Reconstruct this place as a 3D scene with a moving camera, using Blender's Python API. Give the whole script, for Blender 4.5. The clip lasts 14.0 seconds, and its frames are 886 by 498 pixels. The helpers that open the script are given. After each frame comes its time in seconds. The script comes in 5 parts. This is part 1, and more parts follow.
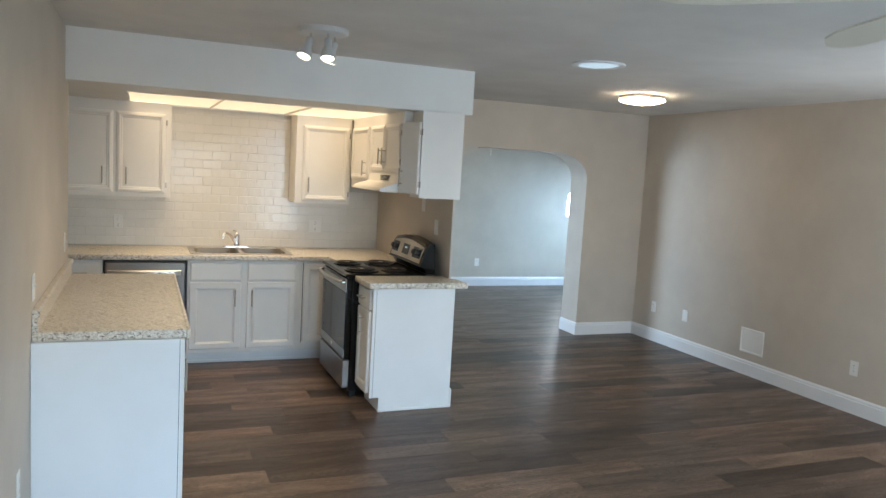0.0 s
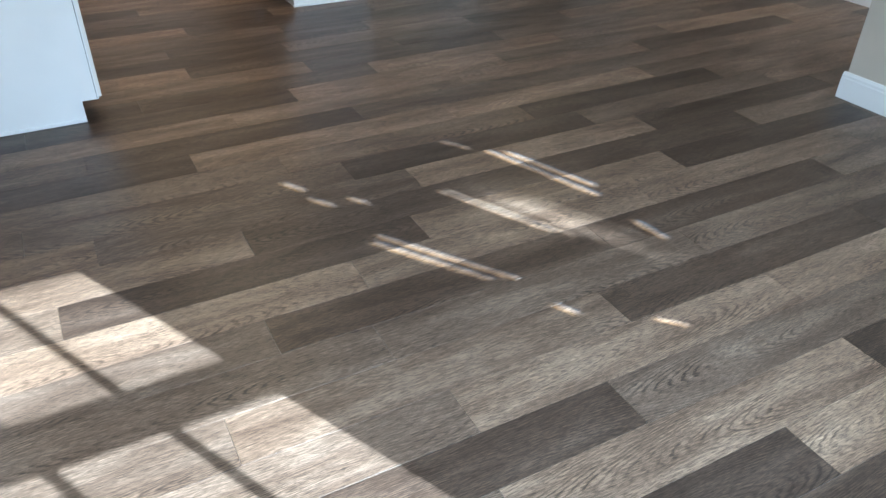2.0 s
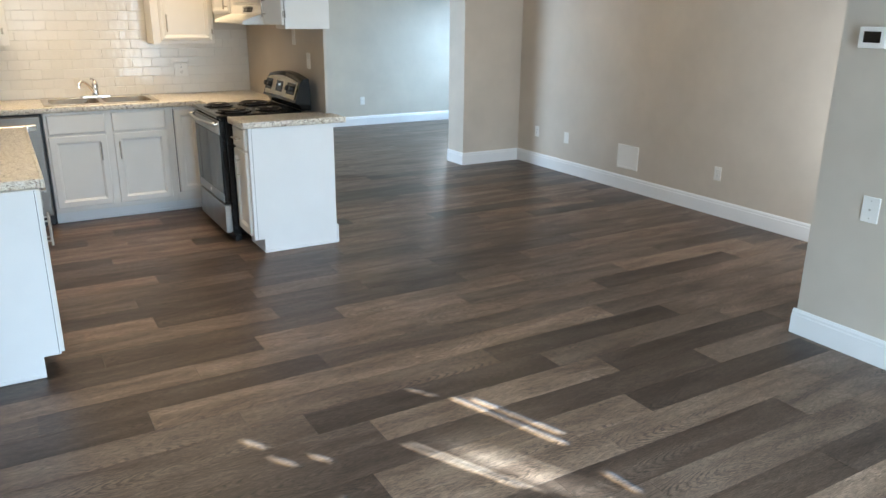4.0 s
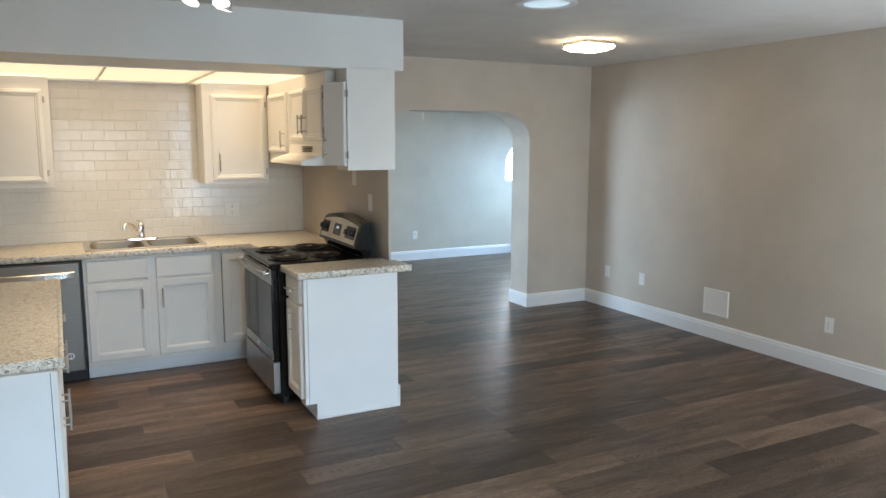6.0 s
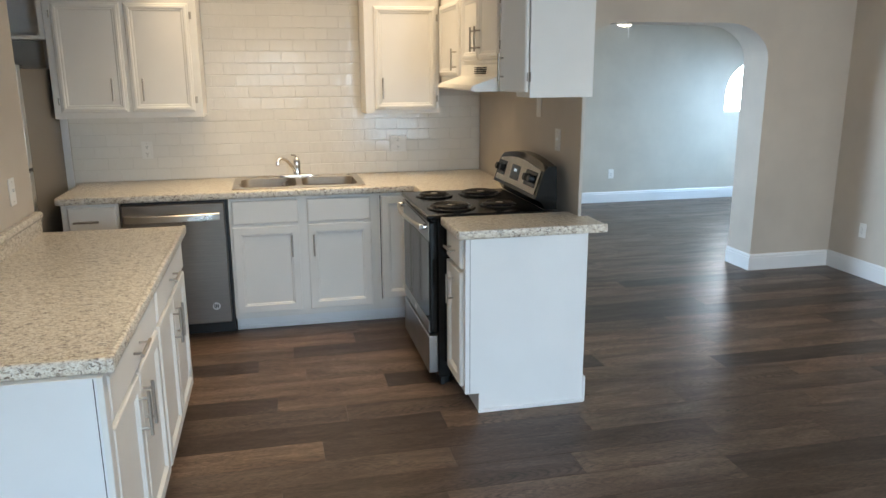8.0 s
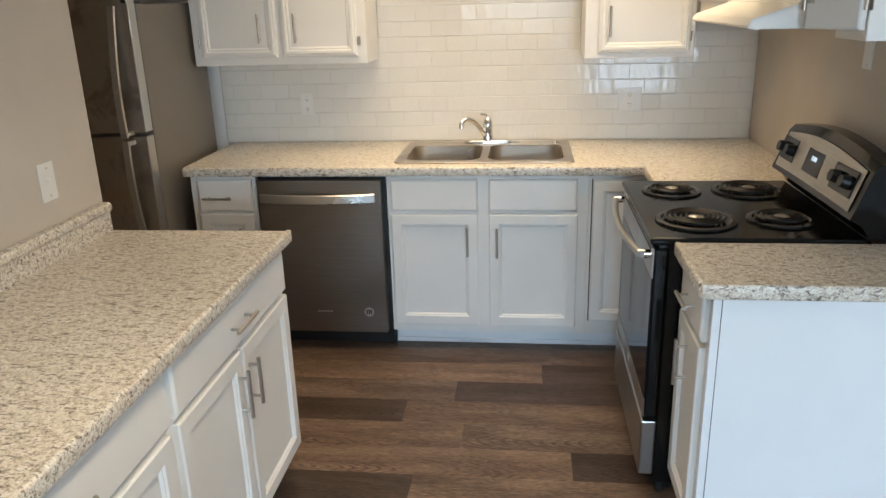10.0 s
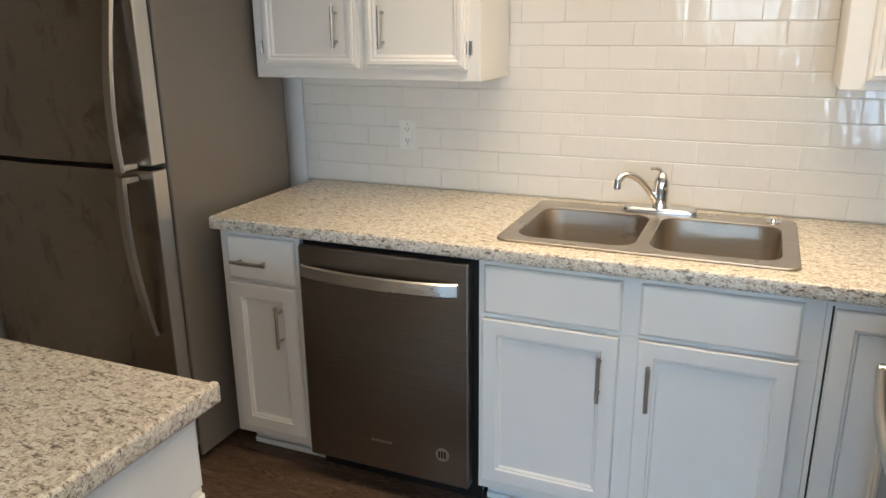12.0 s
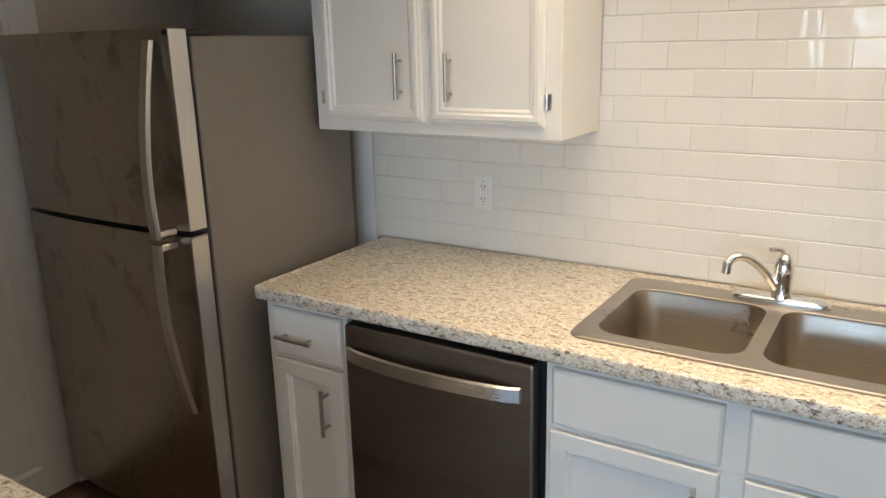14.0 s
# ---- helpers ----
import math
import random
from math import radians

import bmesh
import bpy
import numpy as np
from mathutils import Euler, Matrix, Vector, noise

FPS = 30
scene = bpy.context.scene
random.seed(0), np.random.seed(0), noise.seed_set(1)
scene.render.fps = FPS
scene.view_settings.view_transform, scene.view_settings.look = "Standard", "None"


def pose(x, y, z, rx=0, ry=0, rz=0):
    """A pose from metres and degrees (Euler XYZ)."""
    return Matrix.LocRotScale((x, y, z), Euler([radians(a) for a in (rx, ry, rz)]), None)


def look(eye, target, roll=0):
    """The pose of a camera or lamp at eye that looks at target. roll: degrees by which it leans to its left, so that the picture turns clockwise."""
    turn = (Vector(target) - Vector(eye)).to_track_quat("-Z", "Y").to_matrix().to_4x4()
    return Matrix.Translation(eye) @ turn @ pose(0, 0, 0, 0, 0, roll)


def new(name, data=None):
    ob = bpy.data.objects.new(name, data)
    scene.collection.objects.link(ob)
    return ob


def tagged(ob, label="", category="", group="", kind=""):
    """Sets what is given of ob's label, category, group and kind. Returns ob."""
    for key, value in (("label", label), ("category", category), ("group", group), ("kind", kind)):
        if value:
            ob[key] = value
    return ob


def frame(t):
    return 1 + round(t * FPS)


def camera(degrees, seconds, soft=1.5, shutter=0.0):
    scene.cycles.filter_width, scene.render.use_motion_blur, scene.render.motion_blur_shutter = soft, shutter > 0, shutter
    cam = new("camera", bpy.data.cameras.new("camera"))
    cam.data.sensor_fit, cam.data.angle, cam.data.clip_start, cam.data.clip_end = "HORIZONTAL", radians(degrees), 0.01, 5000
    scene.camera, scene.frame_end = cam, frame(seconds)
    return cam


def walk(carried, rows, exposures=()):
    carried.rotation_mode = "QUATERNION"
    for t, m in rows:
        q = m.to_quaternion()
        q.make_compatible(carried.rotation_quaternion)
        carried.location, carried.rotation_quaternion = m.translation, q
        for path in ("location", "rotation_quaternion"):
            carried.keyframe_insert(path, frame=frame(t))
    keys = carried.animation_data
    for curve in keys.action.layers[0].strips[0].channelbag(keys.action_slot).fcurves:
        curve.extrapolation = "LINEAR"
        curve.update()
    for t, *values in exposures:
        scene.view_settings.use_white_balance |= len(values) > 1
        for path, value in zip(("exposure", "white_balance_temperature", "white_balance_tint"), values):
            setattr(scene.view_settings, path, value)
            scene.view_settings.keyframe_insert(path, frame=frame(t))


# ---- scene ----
cam = camera(61.4, 14.0)
PATH = [
    (0, (0.099, 0.068, 1.714), (0.852, 1.909, 1.506), 3.3),
    (0.5, (0.118, 0.052, 1.667), (0.897, 1.857, 1.301), 2.4),
    (1, (0.134, 0.0, 1.563), (0.916, 1.687, 0.828), 1.4),
    (1.5, (0.145, -0.024, 1.5), (0.914, 1.487, 0.44), 0.8),
    (2, (0.153, -0.025, 1.5), (0.941, 1.43, 0.377), 1.0),
    (2.5, (0.158, -0.026, 1.522), (0.992, 1.47, 0.488), 0.8),
    (3, (0.192, -0.012, 1.575), (1.098, 1.555, 0.723), 0.5),
    (3.5, (0.197, -0.02, 1.61), (1.151, 1.592, 0.91), 0.3),
    (4, (0.212, 0.002, 1.627), (1.177, 1.646, 1.022), 0.5),
    (4.2, (0.239, 0.039, 1.637), (1.191, 1.707, 1.079), 0.2),
    (6.3, (0.39, 0.83, 1.693), (1.279, 2.602, 1.427), 0.6),
    (6.5, (0.439, 0.904, 1.695), (1.29, 2.694, 1.43), 0.6),
    (7, (0.586, 1.08, 1.69), (1.284, 2.931, 1.396), 0.5),
    (7.5, (0.658, 1.402, 1.663), (1.236, 3.284, 1.313), 0.4),
    (8, (0.764, 1.686, 1.64), (1.188, 3.584, 1.173), -0.3),
    (8.5, (0.928, 1.962, 1.658), (1.131, 3.869, 1.088), -0.7),
    (8.7, (0.967, 2.076, 1.662), (1.098, 3.981, 1.066), -0.9),
    (10.8, (1.158, 3.681, 1.587), (0.748, 5.53, 0.941), -2.2),
    (11, (1.173, 3.81, 1.576), (0.71, 5.642, 0.922), -2.4),
    (11.5, (1.233, 4.113, 1.591), (0.592, 5.891, 0.938), -1.8),
    (12, (1.185, 4.416, 1.547), (0.436, 6.176, 0.962), -0.6),
    (12.5, (1.157, 4.637, 1.602), (0.262, 6.321, 1.001), -0.5),
    (13, (1.184, 4.783, 1.606), (0.148, 6.39, 1.02), -0.6),
    (13.5, (1.158, 4.822, 1.62), (0.043, 6.383, 1.055), -1.0),
    (14, (1.153, 4.827, 1.626), (0.123, 6.457, 1.093), -1.3),
]
walk(cam, [(t, look(eye, target, roll)) for t, eye, target, roll in PATH],
     [(0.0, 2.88, 6250, 10), (0.5, 2.82, 6250, 10), (1.0, 2.92, 6150, 10), (2.0, 2.98, 6150, 10), (3.0, 3.12, 6250, 10), (4.0, 3.16, 6350, 10), (6.5, 2.92, 6250, 10),
      (7.5, 2.92, 6200, 10), (8.5, 3.0, 6300, 10), (11.0, 3.22, 5900, 10), (12.5, 3.2, 5850, 10), (14.0, 3.2, 5850, 10)])

# ---- light ----
SUN_DIR = Vector((-0.5, 1.0, -0.70)).normalized()
world = bpy.data.worlds.new("sky")
scene.world = world
world.use_nodes = True
wn = world.node_tree.nodes
sky = wn.new("ShaderNodeTexSky")
sky.sky_type = "NISHITA"
sky.sun_disc = False
sky.sun_elevation = math.asin(-SUN_DIR.z)
sky.sun_rotation = math.atan2(-SUN_DIR.x, -SUN_DIR.y)
wn["Background"].inputs["Strength"].default_value = 0.05
world.node_tree.links.new(sky.outputs[0], wn["Background"].inputs["Color"])


def lamp(name, kind, matrix, power, color, size=(1.0, 1.0), angle=0.01, spread=0):
    data = bpy.data.lights.new(name, kind)
    data.energy, data.color = power, color
    if kind == "AREA":
        data.shape, data.size, data.size_y = "RECTANGLE", size[0], size[1]
    if kind == "AREA" and spread:
        data.spread = radians(spread)
    if kind == "SUN":
        data.angle = angle
    if kind == "SPOT":
        data.spot_size, data.spot_blend, data.shadow_soft_size = radians(spread), 1.0, size[0]
    ob = new(name, data)
    ob.matrix_world = matrix
    return ob


lamp("sun", "SUN", look((0, 0, 10), Vector((0, 0, 10)) + SUN_DIR), 5.0, (0.68, 0.87, 1.0), angle=radians(0.4))
# daylight in the openings: front window, front glazing, far room's window
lamp("window_daylight", "AREA", look((0.93, -0.59, 1.54), (1.08, 0.7, 0.0)), 10.5, (0.55, 0.79, 1.0), (1.18, 1.1), spread=108)
lamp("glazing_daylight", "AREA", look((2.85, -0.59, 1.2), (3.4, 2.0, 1.25)), 12.5, (0.66, 0.85, 1.0), (1.2, 2.0), spread=160)
# added fill for the east wall; its opening in the jog is made up
lamp("patio_daylight", "AREA", look((4.55, 2.26, 1.15), (5.2, 5.2, 2.2)), 4.0, (0.86, 0.94, 1.0), (1.15, 1.9))
lamp("far_window_daylight", "AREA", look((7.28, 9.2, 1.35), (5.8, 9.9, 0.2)), 7.2, (0.46, 0.72, 1.0), (1.0, 1.25), spread=115)
# added fill for the arch jamb, from an unseen opening
lamp("far_west_daylight", "AREA", look((0.735, 8.95, 1.4), (4.4, 7.6, 0.5)), 8.0, (0.62, 0.81, 1.0), (1.2, 1.3), spread=115)

# tubes behind the kitchen's light panel
lamp("panel_tubes", "AREA", look((0.98, 6.24, 2.130), (0.98, 6.24, 0.0)), 1.45, (1.0, 0.75, 0.45), (1.85, 0.96), spread=112)

# three small spots on one ceiling mount: offset from the mount's middle, and the way each points
CEIL = 2.45
MOUNT = Vector((1.02, 4.23, CEIL - 0.032))
SPOTS = [((-0.075, -0.02), (-0.35, -0.25, -0.9)), ((0.01, -0.07), (-0.06, -0.30, -0.95)), ((0.07, 0.03), (-0.25, 0.1, -0.95))]
for (dx, dy), way in SPOTS:
    eye = MOUNT + Vector((dx, dy, -0.03)) + Vector(way).normalized() * 0.125
    lamp("spot_beam", "SPOT", look(eye, eye + Vector(way)), 3.2, (1.0, 0.80, 0.54), (0.03, 0.03), spread=120)

# ---- materials ----


def material(name, color=(0.8, 0.8, 0.8), rough=0.5, metal=0.0, spec=0.5):
    m = bpy.data.materials.new(name)
    m.use_nodes = True
    b = m.node_tree.nodes["Principled BSDF"]
    b.inputs["Base Color"].default_value = (*color, 1)
    b.inputs["Roughness"].default_value = rough
    b.inputs["Metallic"].default_value = metal
    b.inputs["Specular IOR Level"].default_value = spec
    return m


def node(m, kind, **values):
    n = m.node_tree.nodes.new(kind)
    for key, value in values.items():
        if key in n.inputs:
            n.inputs[key].default_value = value
    return n


def join(m, a, out, b, into):
    m.node_tree.links.new(a.outputs[out], b.inputs[into])


def bsdf(m):
    return m.node_tree.nodes["Principled BSDF"]


def coords(m, scale=(1, 1, 1), space="Object", shift=False):
    """Texture coordinates in metres, shifted from piece to piece where wanted."""
    tc = node(m, "ShaderNodeTexCoord")
    mp = node(m, "ShaderNodeMapping", Scale=scale)
    join(m, tc, space, mp, "Vector")
    if shift:
        info = node(m, "ShaderNodeObjectInfo")
        mul = node(m, "ShaderNodeMath")
        mul.operation = "MULTIPLY"
        mul.inputs[1].default_value = 97.0
        join(m, info, "Random", mul, 0)
        comb = node(m, "ShaderNodeCombineXYZ")
        for axis in "XYZ":
            join(m, mul, 0, comb, axis)
        join(m, comb, 0, mp, "Location")
    return mp


def ramp(m, source, out, stops):
    r = node(m, "ShaderNodeValToRGB")
    els = r.color_ramp.elements
    while len(els) < len(stops):
        els.new(0.5)
    for e, (p, c) in zip(els, stops):
        e.position, e.color = p, (*c, 1)
    join(m, source, out, r, "Fac")
    return r


def grain(m, vec, scale, detail=4, rough=0.6, distortion=0.0):
    n = node(m, "ShaderNodeTexNoise", Scale=scale, Detail=detail, Roughness=rough, Distortion=distortion)
    join(m, vec, 0, n, "Vector")
    return n


def bump(m, source, out, strength, distance):
    b = node(m, "ShaderNodeBump", Strength=strength, Distance=distance)
    join(m, source, out, b, "Height")
    join(m, b, 0, bsdf(m), "Normal")
    return b


def mix(m, a, b, fac, mode="MULTIPLY"):
    """a, b: (node, output); fac: number or (node, output)."""
    n = node(m, "ShaderNodeMix")
    n.data_type, n.blend_type = "RGBA", mode
    m.node_tree.links.new(a[0].outputs[a[1]], n.inputs[6])
    m.node_tree.links.new(b[0].outputs[b[1]], n.inputs[7])
    if isinstance(fac, tuple):
        m.node_tree.links.new(fac[0].outputs[fac[1]], n.inputs[0])
    else:
        n.inputs[0].default_value = fac
    return n


def painted(name, color, rough, texture=0.15, texture_scale=180.0, spread=0.06):
    """Rolled paint: faint roller stipple and slow cloudy unevenness."""
    m = material(name, color, rough)
    vec = coords(m)
    slow = grain(m, vec, 2.3, 3)
    lo, hi = [tuple(c * (1 - spread) for c in color), tuple(min(1, c * (1 + spread)) for c in color)]
    r = ramp(m, slow, "Fac", [(0.3, lo), (0.7, hi)])
    join(m, r, 0, bsdf(m), "Base Color")
    bump(m, grain(m, vec, texture_scale, 3), "Fac", texture, 0.002)
    return m


M_wall = painted("taupe_wall_paint", (0.56, 0.50, 0.43), 0.55, 0.25, 140)
M_far_wall = painted("pale_wall_paint", (0.56, 0.515, 0.44), 0.6, 0.25, 140)
M_ceiling = painted("ceiling_paint", (0.72, 0.70, 0.67), 0.8, 0.5, 60)
M_white = painted("white_wall_paint", (0.80, 0.80, 0.78), 0.5, 0.15, 120, 0.03)
M_trim = painted("white_trim_paint", (0.80, 0.81, 0.82), 0.35, 0.06, 60, 0.03)
M_cabinet = painted("white_cabinet_paint", (0.79, 0.775, 0.745), 0.38, 0.12, 220, 0.03)
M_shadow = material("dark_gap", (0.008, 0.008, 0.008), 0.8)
M_black = material("black_enamel", (0.004, 0.004, 0.004), 0.13, 0.0, 0.3)
M_black_plastic = material("black_plastic", (0.008, 0.008, 0.008), 0.4)
M_white_plastic = material("white_plastic", (0.82, 0.81, 0.78), 0.3)
M_chrome = material("chrome", (0.75, 0.75, 0.76), 0.12, 1.0)


def brushed(name, color, rough, along, strength=0.12):
    """Metal brushed along one axis: long fine streaks."""
    m = material(name, color, rough, 1.0)
    scale = [700.0, 700.0, 700.0]
    scale["xyz".index(along)] = 6.0
    n = grain(m, coords(m, scale), 1.0, 3)
    lo, hi = tuple(c * 0.86 for c in color), tuple(min(1, c * 1.1) for c in color)
    r = ramp(m, n, "Fac", [(0.3, lo), (0.7, hi)])
    join(m, r, 0, bsdf(m), "Base Color")
    slow = grain(m, coords(m), 5.0, 4)
    rr = ramp(m, slow, "Fac", [(0.35, (rough * 0.85,) * 3), (0.7, (rough * 1.25,) * 3)])
    join(m, rr, 0, bsdf(m), "Roughness")
    bump(m, n, "Fac", strength, 0.0005)
    return m


M_steel = brushed("brushed_stainless_steel", (0.60, 0.585, 0.56), 0.30, "x")
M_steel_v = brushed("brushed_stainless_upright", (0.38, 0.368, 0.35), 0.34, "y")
M_slate = brushed("dark_stainless_steel", (0.235, 0.212, 0.190), 0.36, "x", 0.06)
M_nickel = brushed("brushed_nickel", (0.48, 0.45, 0.41), 0.33, "z", 0.05)
M_glass_black = material("black_oven_glass", (0.008, 0.008, 0.009), 0.07, 0.0, 0.35)

# laminate in a speckled granite print: cream ground, tan blotches, dark slanting flecks
M_granite = material("speckled_granite_laminate", (0.6, 0.55, 0.47), 0.30)
_v = coords(M_granite)
_ground = ramp(M_granite, grain(M_granite, _v, 62, 6, 0.7, 0.6), "Fac", [(0.30, (0.42, 0.36, 0.28)), (0.42, (0.64, 0.58, 0.49)), (0.52, (0.79, 0.745, 0.66)), (0.68, (0.86, 0.84, 0.785))])
_slant = coords(M_granite, (0.8, 2.6, 1.8))
_slant.inputs["Rotation"].default_value = (0.3, 0.2, 0.9)
_fleck = ramp(M_granite, grain(M_granite, _slant, 56, 4, 0.64, 1.0), "Fac", [(0.545, (1, 1, 1)), (0.60, (0.34, 0.285, 0.25)), (0.67, (0.09, 0.08, 0.075))])
_slant2 = coords(M_granite, (1.6, 1.0, 1.8))
_slant2.inputs["Rotation"].default_value = (0.1, 0.5, 0.4)
_tan = ramp(M_granite, grain(M_granite, _slant2, 115, 3, 0.6, 0.5), "Fac", [(0.52, (1, 1, 1)), (0.66, (0.50, 0.40, 0.31))])
_salt = ramp(M_granite, grain(M_granite, _v, 260, 2, 0.7), "Fac", [(0.35, (0.84, 0.81, 0.77)), (0.6, (1, 1, 1))])
_m1 = mix(M_granite, (_ground, 0), (_fleck, 0), 0.9)
_m2 = mix(M_granite, (_m1, 2), (_tan, 0), 0.85)
_m3 = mix(M_granite, (_m2, 2), (_salt, 0), 0.8)
join(M_granite, _m3, 2, bsdf(M_granite), "Base Color")

# vinyl planks: limed grey-brown oak print, each plank its own shade and figure
M_plank = material("grey_brown_oak_plank", (0.1, 0.08, 0.06), 0.4, 0.0, 0.32)


def math_node(m, operation, a, b=None):
    n = node(m, "ShaderNodeMath")
    n.operation = operation
    for k, value in enumerate((a, b)):
        if isinstance(value, tuple):
            m.node_tree.links.new(value[0].outputs[value[1]], n.inputs[k])
        elif value is not None:
            n.inputs[k].default_value = value
    return n


_v = coords(M_plank, (0.9, 5.0, 1.0), "Object", True)
_fig = grain(M_plank, _v, 2.0, 6, 0.65, 0.5)
_tone = ramp(M_plank, _fig, "Fac", [(0.30, (0.094, 0.062, 0.045)), (0.50, (0.170, 0.119, 0.088)), (0.72, (0.270, 0.202, 0.155))])
# cathedral figure: long rings round a heart somewhere in the plank
_info = node(M_plank, "ShaderNodeObjectInfo")
_r2 = math_node(M_plank, "FRACT", (math_node(M_plank, "MULTIPLY", (_info, "Random"), 17.3), 0))
_r3 = math_node(M_plank, "FRACT", (math_node(M_plank, "MULTIPLY", (_info, "Random"), 41.7), 0))
_heart = node(M_plank, "ShaderNodeCombineXYZ")
join(M_plank, math_node(M_plank, "MULTIPLY", (_r2, 0), -1.3), 0, _heart, "X")
join(M_plank, math_node(M_plank, "SUBTRACT", (math_node(M_plank, "MULTIPLY", (_r3, 0), -1.3), 0), -0.25), 0, _heart, "Y")
_rings_at = coords(M_plank, (1.0, 9.5, 1.0))
join(M_plank, _heart, 0, _rings_at, "Location")
_wave = node(M_plank, "ShaderNodeTexWave", Scale=6.4, Distortion=4.2, Detail=4.0)
_wave.inputs["Detail Scale"].default_value = 2.2
_wave.inputs["Detail Roughness"].default_value = 0.65
_wave.wave_type, _wave.rings_direction = "RINGS", "Z"
join(M_plank, _rings_at, 0, _wave, "Vector")
_lines = ramp(M_plank, _wave, "Fac", [(0.0, (0.24, 0.23, 0.24)), (0.14, (0.42, 0.41, 0.41)), (0.30, (1.0, 0.99, 0.98)), (1.0, (1.12, 1.12, 1.11))])
_where = ramp(M_plank, grain(M_plank, coords(M_plank, (1.3, 6.0, 1.0), "Object", True), 2.6, 4), "Fac", [(0.42, (0.06,) * 3), (0.60, (0.85,) * 3)])
_fine = ramp(M_plank, grain(M_plank, coords(M_plank, (9, 190, 1), "Object", True), 2.0, 4, 0.7), "Fac", [(0.36, (0.42, 0.40, 0.39)), (0.50, (0.95, 0.95, 0.95)), (0.66, (1.30, 1.29, 1.27))])
_shade = ramp(M_plank, _info, "Random", [(0.0, (0.80, 0.79, 0.79)), (0.35, (0.93, 0.92, 0.91)), (0.7, (1.06, 1.05, 1.04)), (1.0, (1.20, 1.17, 1.12))])
_m1 = mix(M_plank, (_tone, 0), (_lines, 0), (_where, 0))
_m2 = mix(M_plank, (_m1, 2), (_fine, 0), 0.85)
_m3 = mix(M_plank, (_m2, 2), (_shade, 0), 1.0)
_rr = ramp(M_plank, _fig, "Fac", [(0.3, (0.41,) * 3), (0.7, (0.31,) * 3)])
join(M_plank, _rr, 0, bsdf(M_plank), "Roughness")
bump(M_plank, _fine, 0, 0.12, 0.0006)
_print = node(M_plank, "ShaderNodeRGB")
_print.name = "print"
_print.outputs[0].default_value = (0.78, 0.76, 0.75, 1)
_pore = ramp(M_plank, grain(M_plank, coords(M_plank, (42, 620, 1), "Object", True), 1.0, 2, 0.6), "Fac", [(0.38, (0.40, 0.38, 0.37)), (0.50, (1.0, 1.0, 1.0)), (0.64, (1.42, 1.41, 1.38))])
_m3 = mix(M_plank, (_m3, 2), (_pore, 0), 0.85)
_m4 = mix(M_plank, (_m3, 2), (_print, 0), 1.0)
join(M_plank, _m4, 2, bsdf(M_plank), "Base Color")


def plank_print(name, color):
    """The same oak print in another shade."""
    m = M_plank.copy()
    m.name = name
    m.node_tree.nodes["print"].outputs[0].default_value = (*color, 1)
    return m


PRINTS = {"mid": M_plank, "dark": plank_print("dark_oak_plank", (0.40, 0.375, 0.37)), "pale": plank_print("pale_oak_plank", (1.06, 1.01, 0.96))}

# glazed wall tile, faintly wavy
M_tile = material("white_glazed_tile", (0.77, 0.75, 0.71), 0.09, 0.0, 0.36)
_v = coords(M_tile, (1, 1, 0.45), "Object", True)
bump(M_tile, grain(M_tile, _v, 17, 2), "Fac", 0.55, 0.006)
_info = node(M_tile, "ShaderNodeObjectInfo")
_r = ramp(M_tile, _info, "Random", [(0, (0.755, 0.735, 0.69)), (1, (0.785, 0.765, 0.725))])
join(M_tile, _r, 0, bsdf(M_tile), "Base Color")
M_grout = painted("pale_grout", (0.66, 0.64, 0.60), 0.8, 0.3, 300)


def glowing(name, color, strength):
    m = material(name, (0.8, 0.8, 0.78), 0.5)
    bsdf(m).inputs["Emission Color"].default_value = (*color, 1)
    bsdf(m).inputs["Emission Strength"].default_value = strength
    return m


M_panel_glow = glowing("lit_ceiling_panel", (1.0, 0.74, 0.44), 0.125)
M_lamp_glow = glowing("lit_lamp_glass", (1.0, 0.78, 0.50), 3.6)
M_tube_glow = glowing("daylight_tube_diffuser", (0.60, 0.84, 1.0), 0.085)
M_spot_glow = glowing("lit_spot_bulb", (1.0, 0.88, 0.66), 2.5)

# ---- building blocks ----


def box(bm, x0, x1, y0, y1, z0, z1, bevel=0.0, segments=2):
    """A box between six limits, its edges rounded if wanted."""
    made = bmesh.ops.create_cube(bm, size=1.0)["verts"]
    for v in made:
        v.co = ((x0 + x1) / 2 + v.co.x * (x1 - x0), (y0 + y1) / 2 + v.co.y * (y1 - y0), (z0 + z1) / 2 + v.co.z * (z1 - z0))
    if bevel:
        edges = list({e for v in made for e in v.link_edges})
        bmesh.ops.bevel(bm, geom=edges, offset=bevel, segments=segments, affect="EDGES", profile=0.5)
    return bm


def rod(bm, a, b, radius, sides=12, radius2=None):
    """A round bar from a to b."""
    a, b = Vector(a), Vector(b)
    m = Matrix.Translation((a + b) / 2) @ (b - a).to_track_quat("Z", "Y").to_matrix().to_4x4()
    bmesh.ops.create_cone(bm, cap_ends=True, segments=sides, radius1=radius, radius2=radius if radius2 is None else radius2, depth=(b - a).length, matrix=m)
    return bm


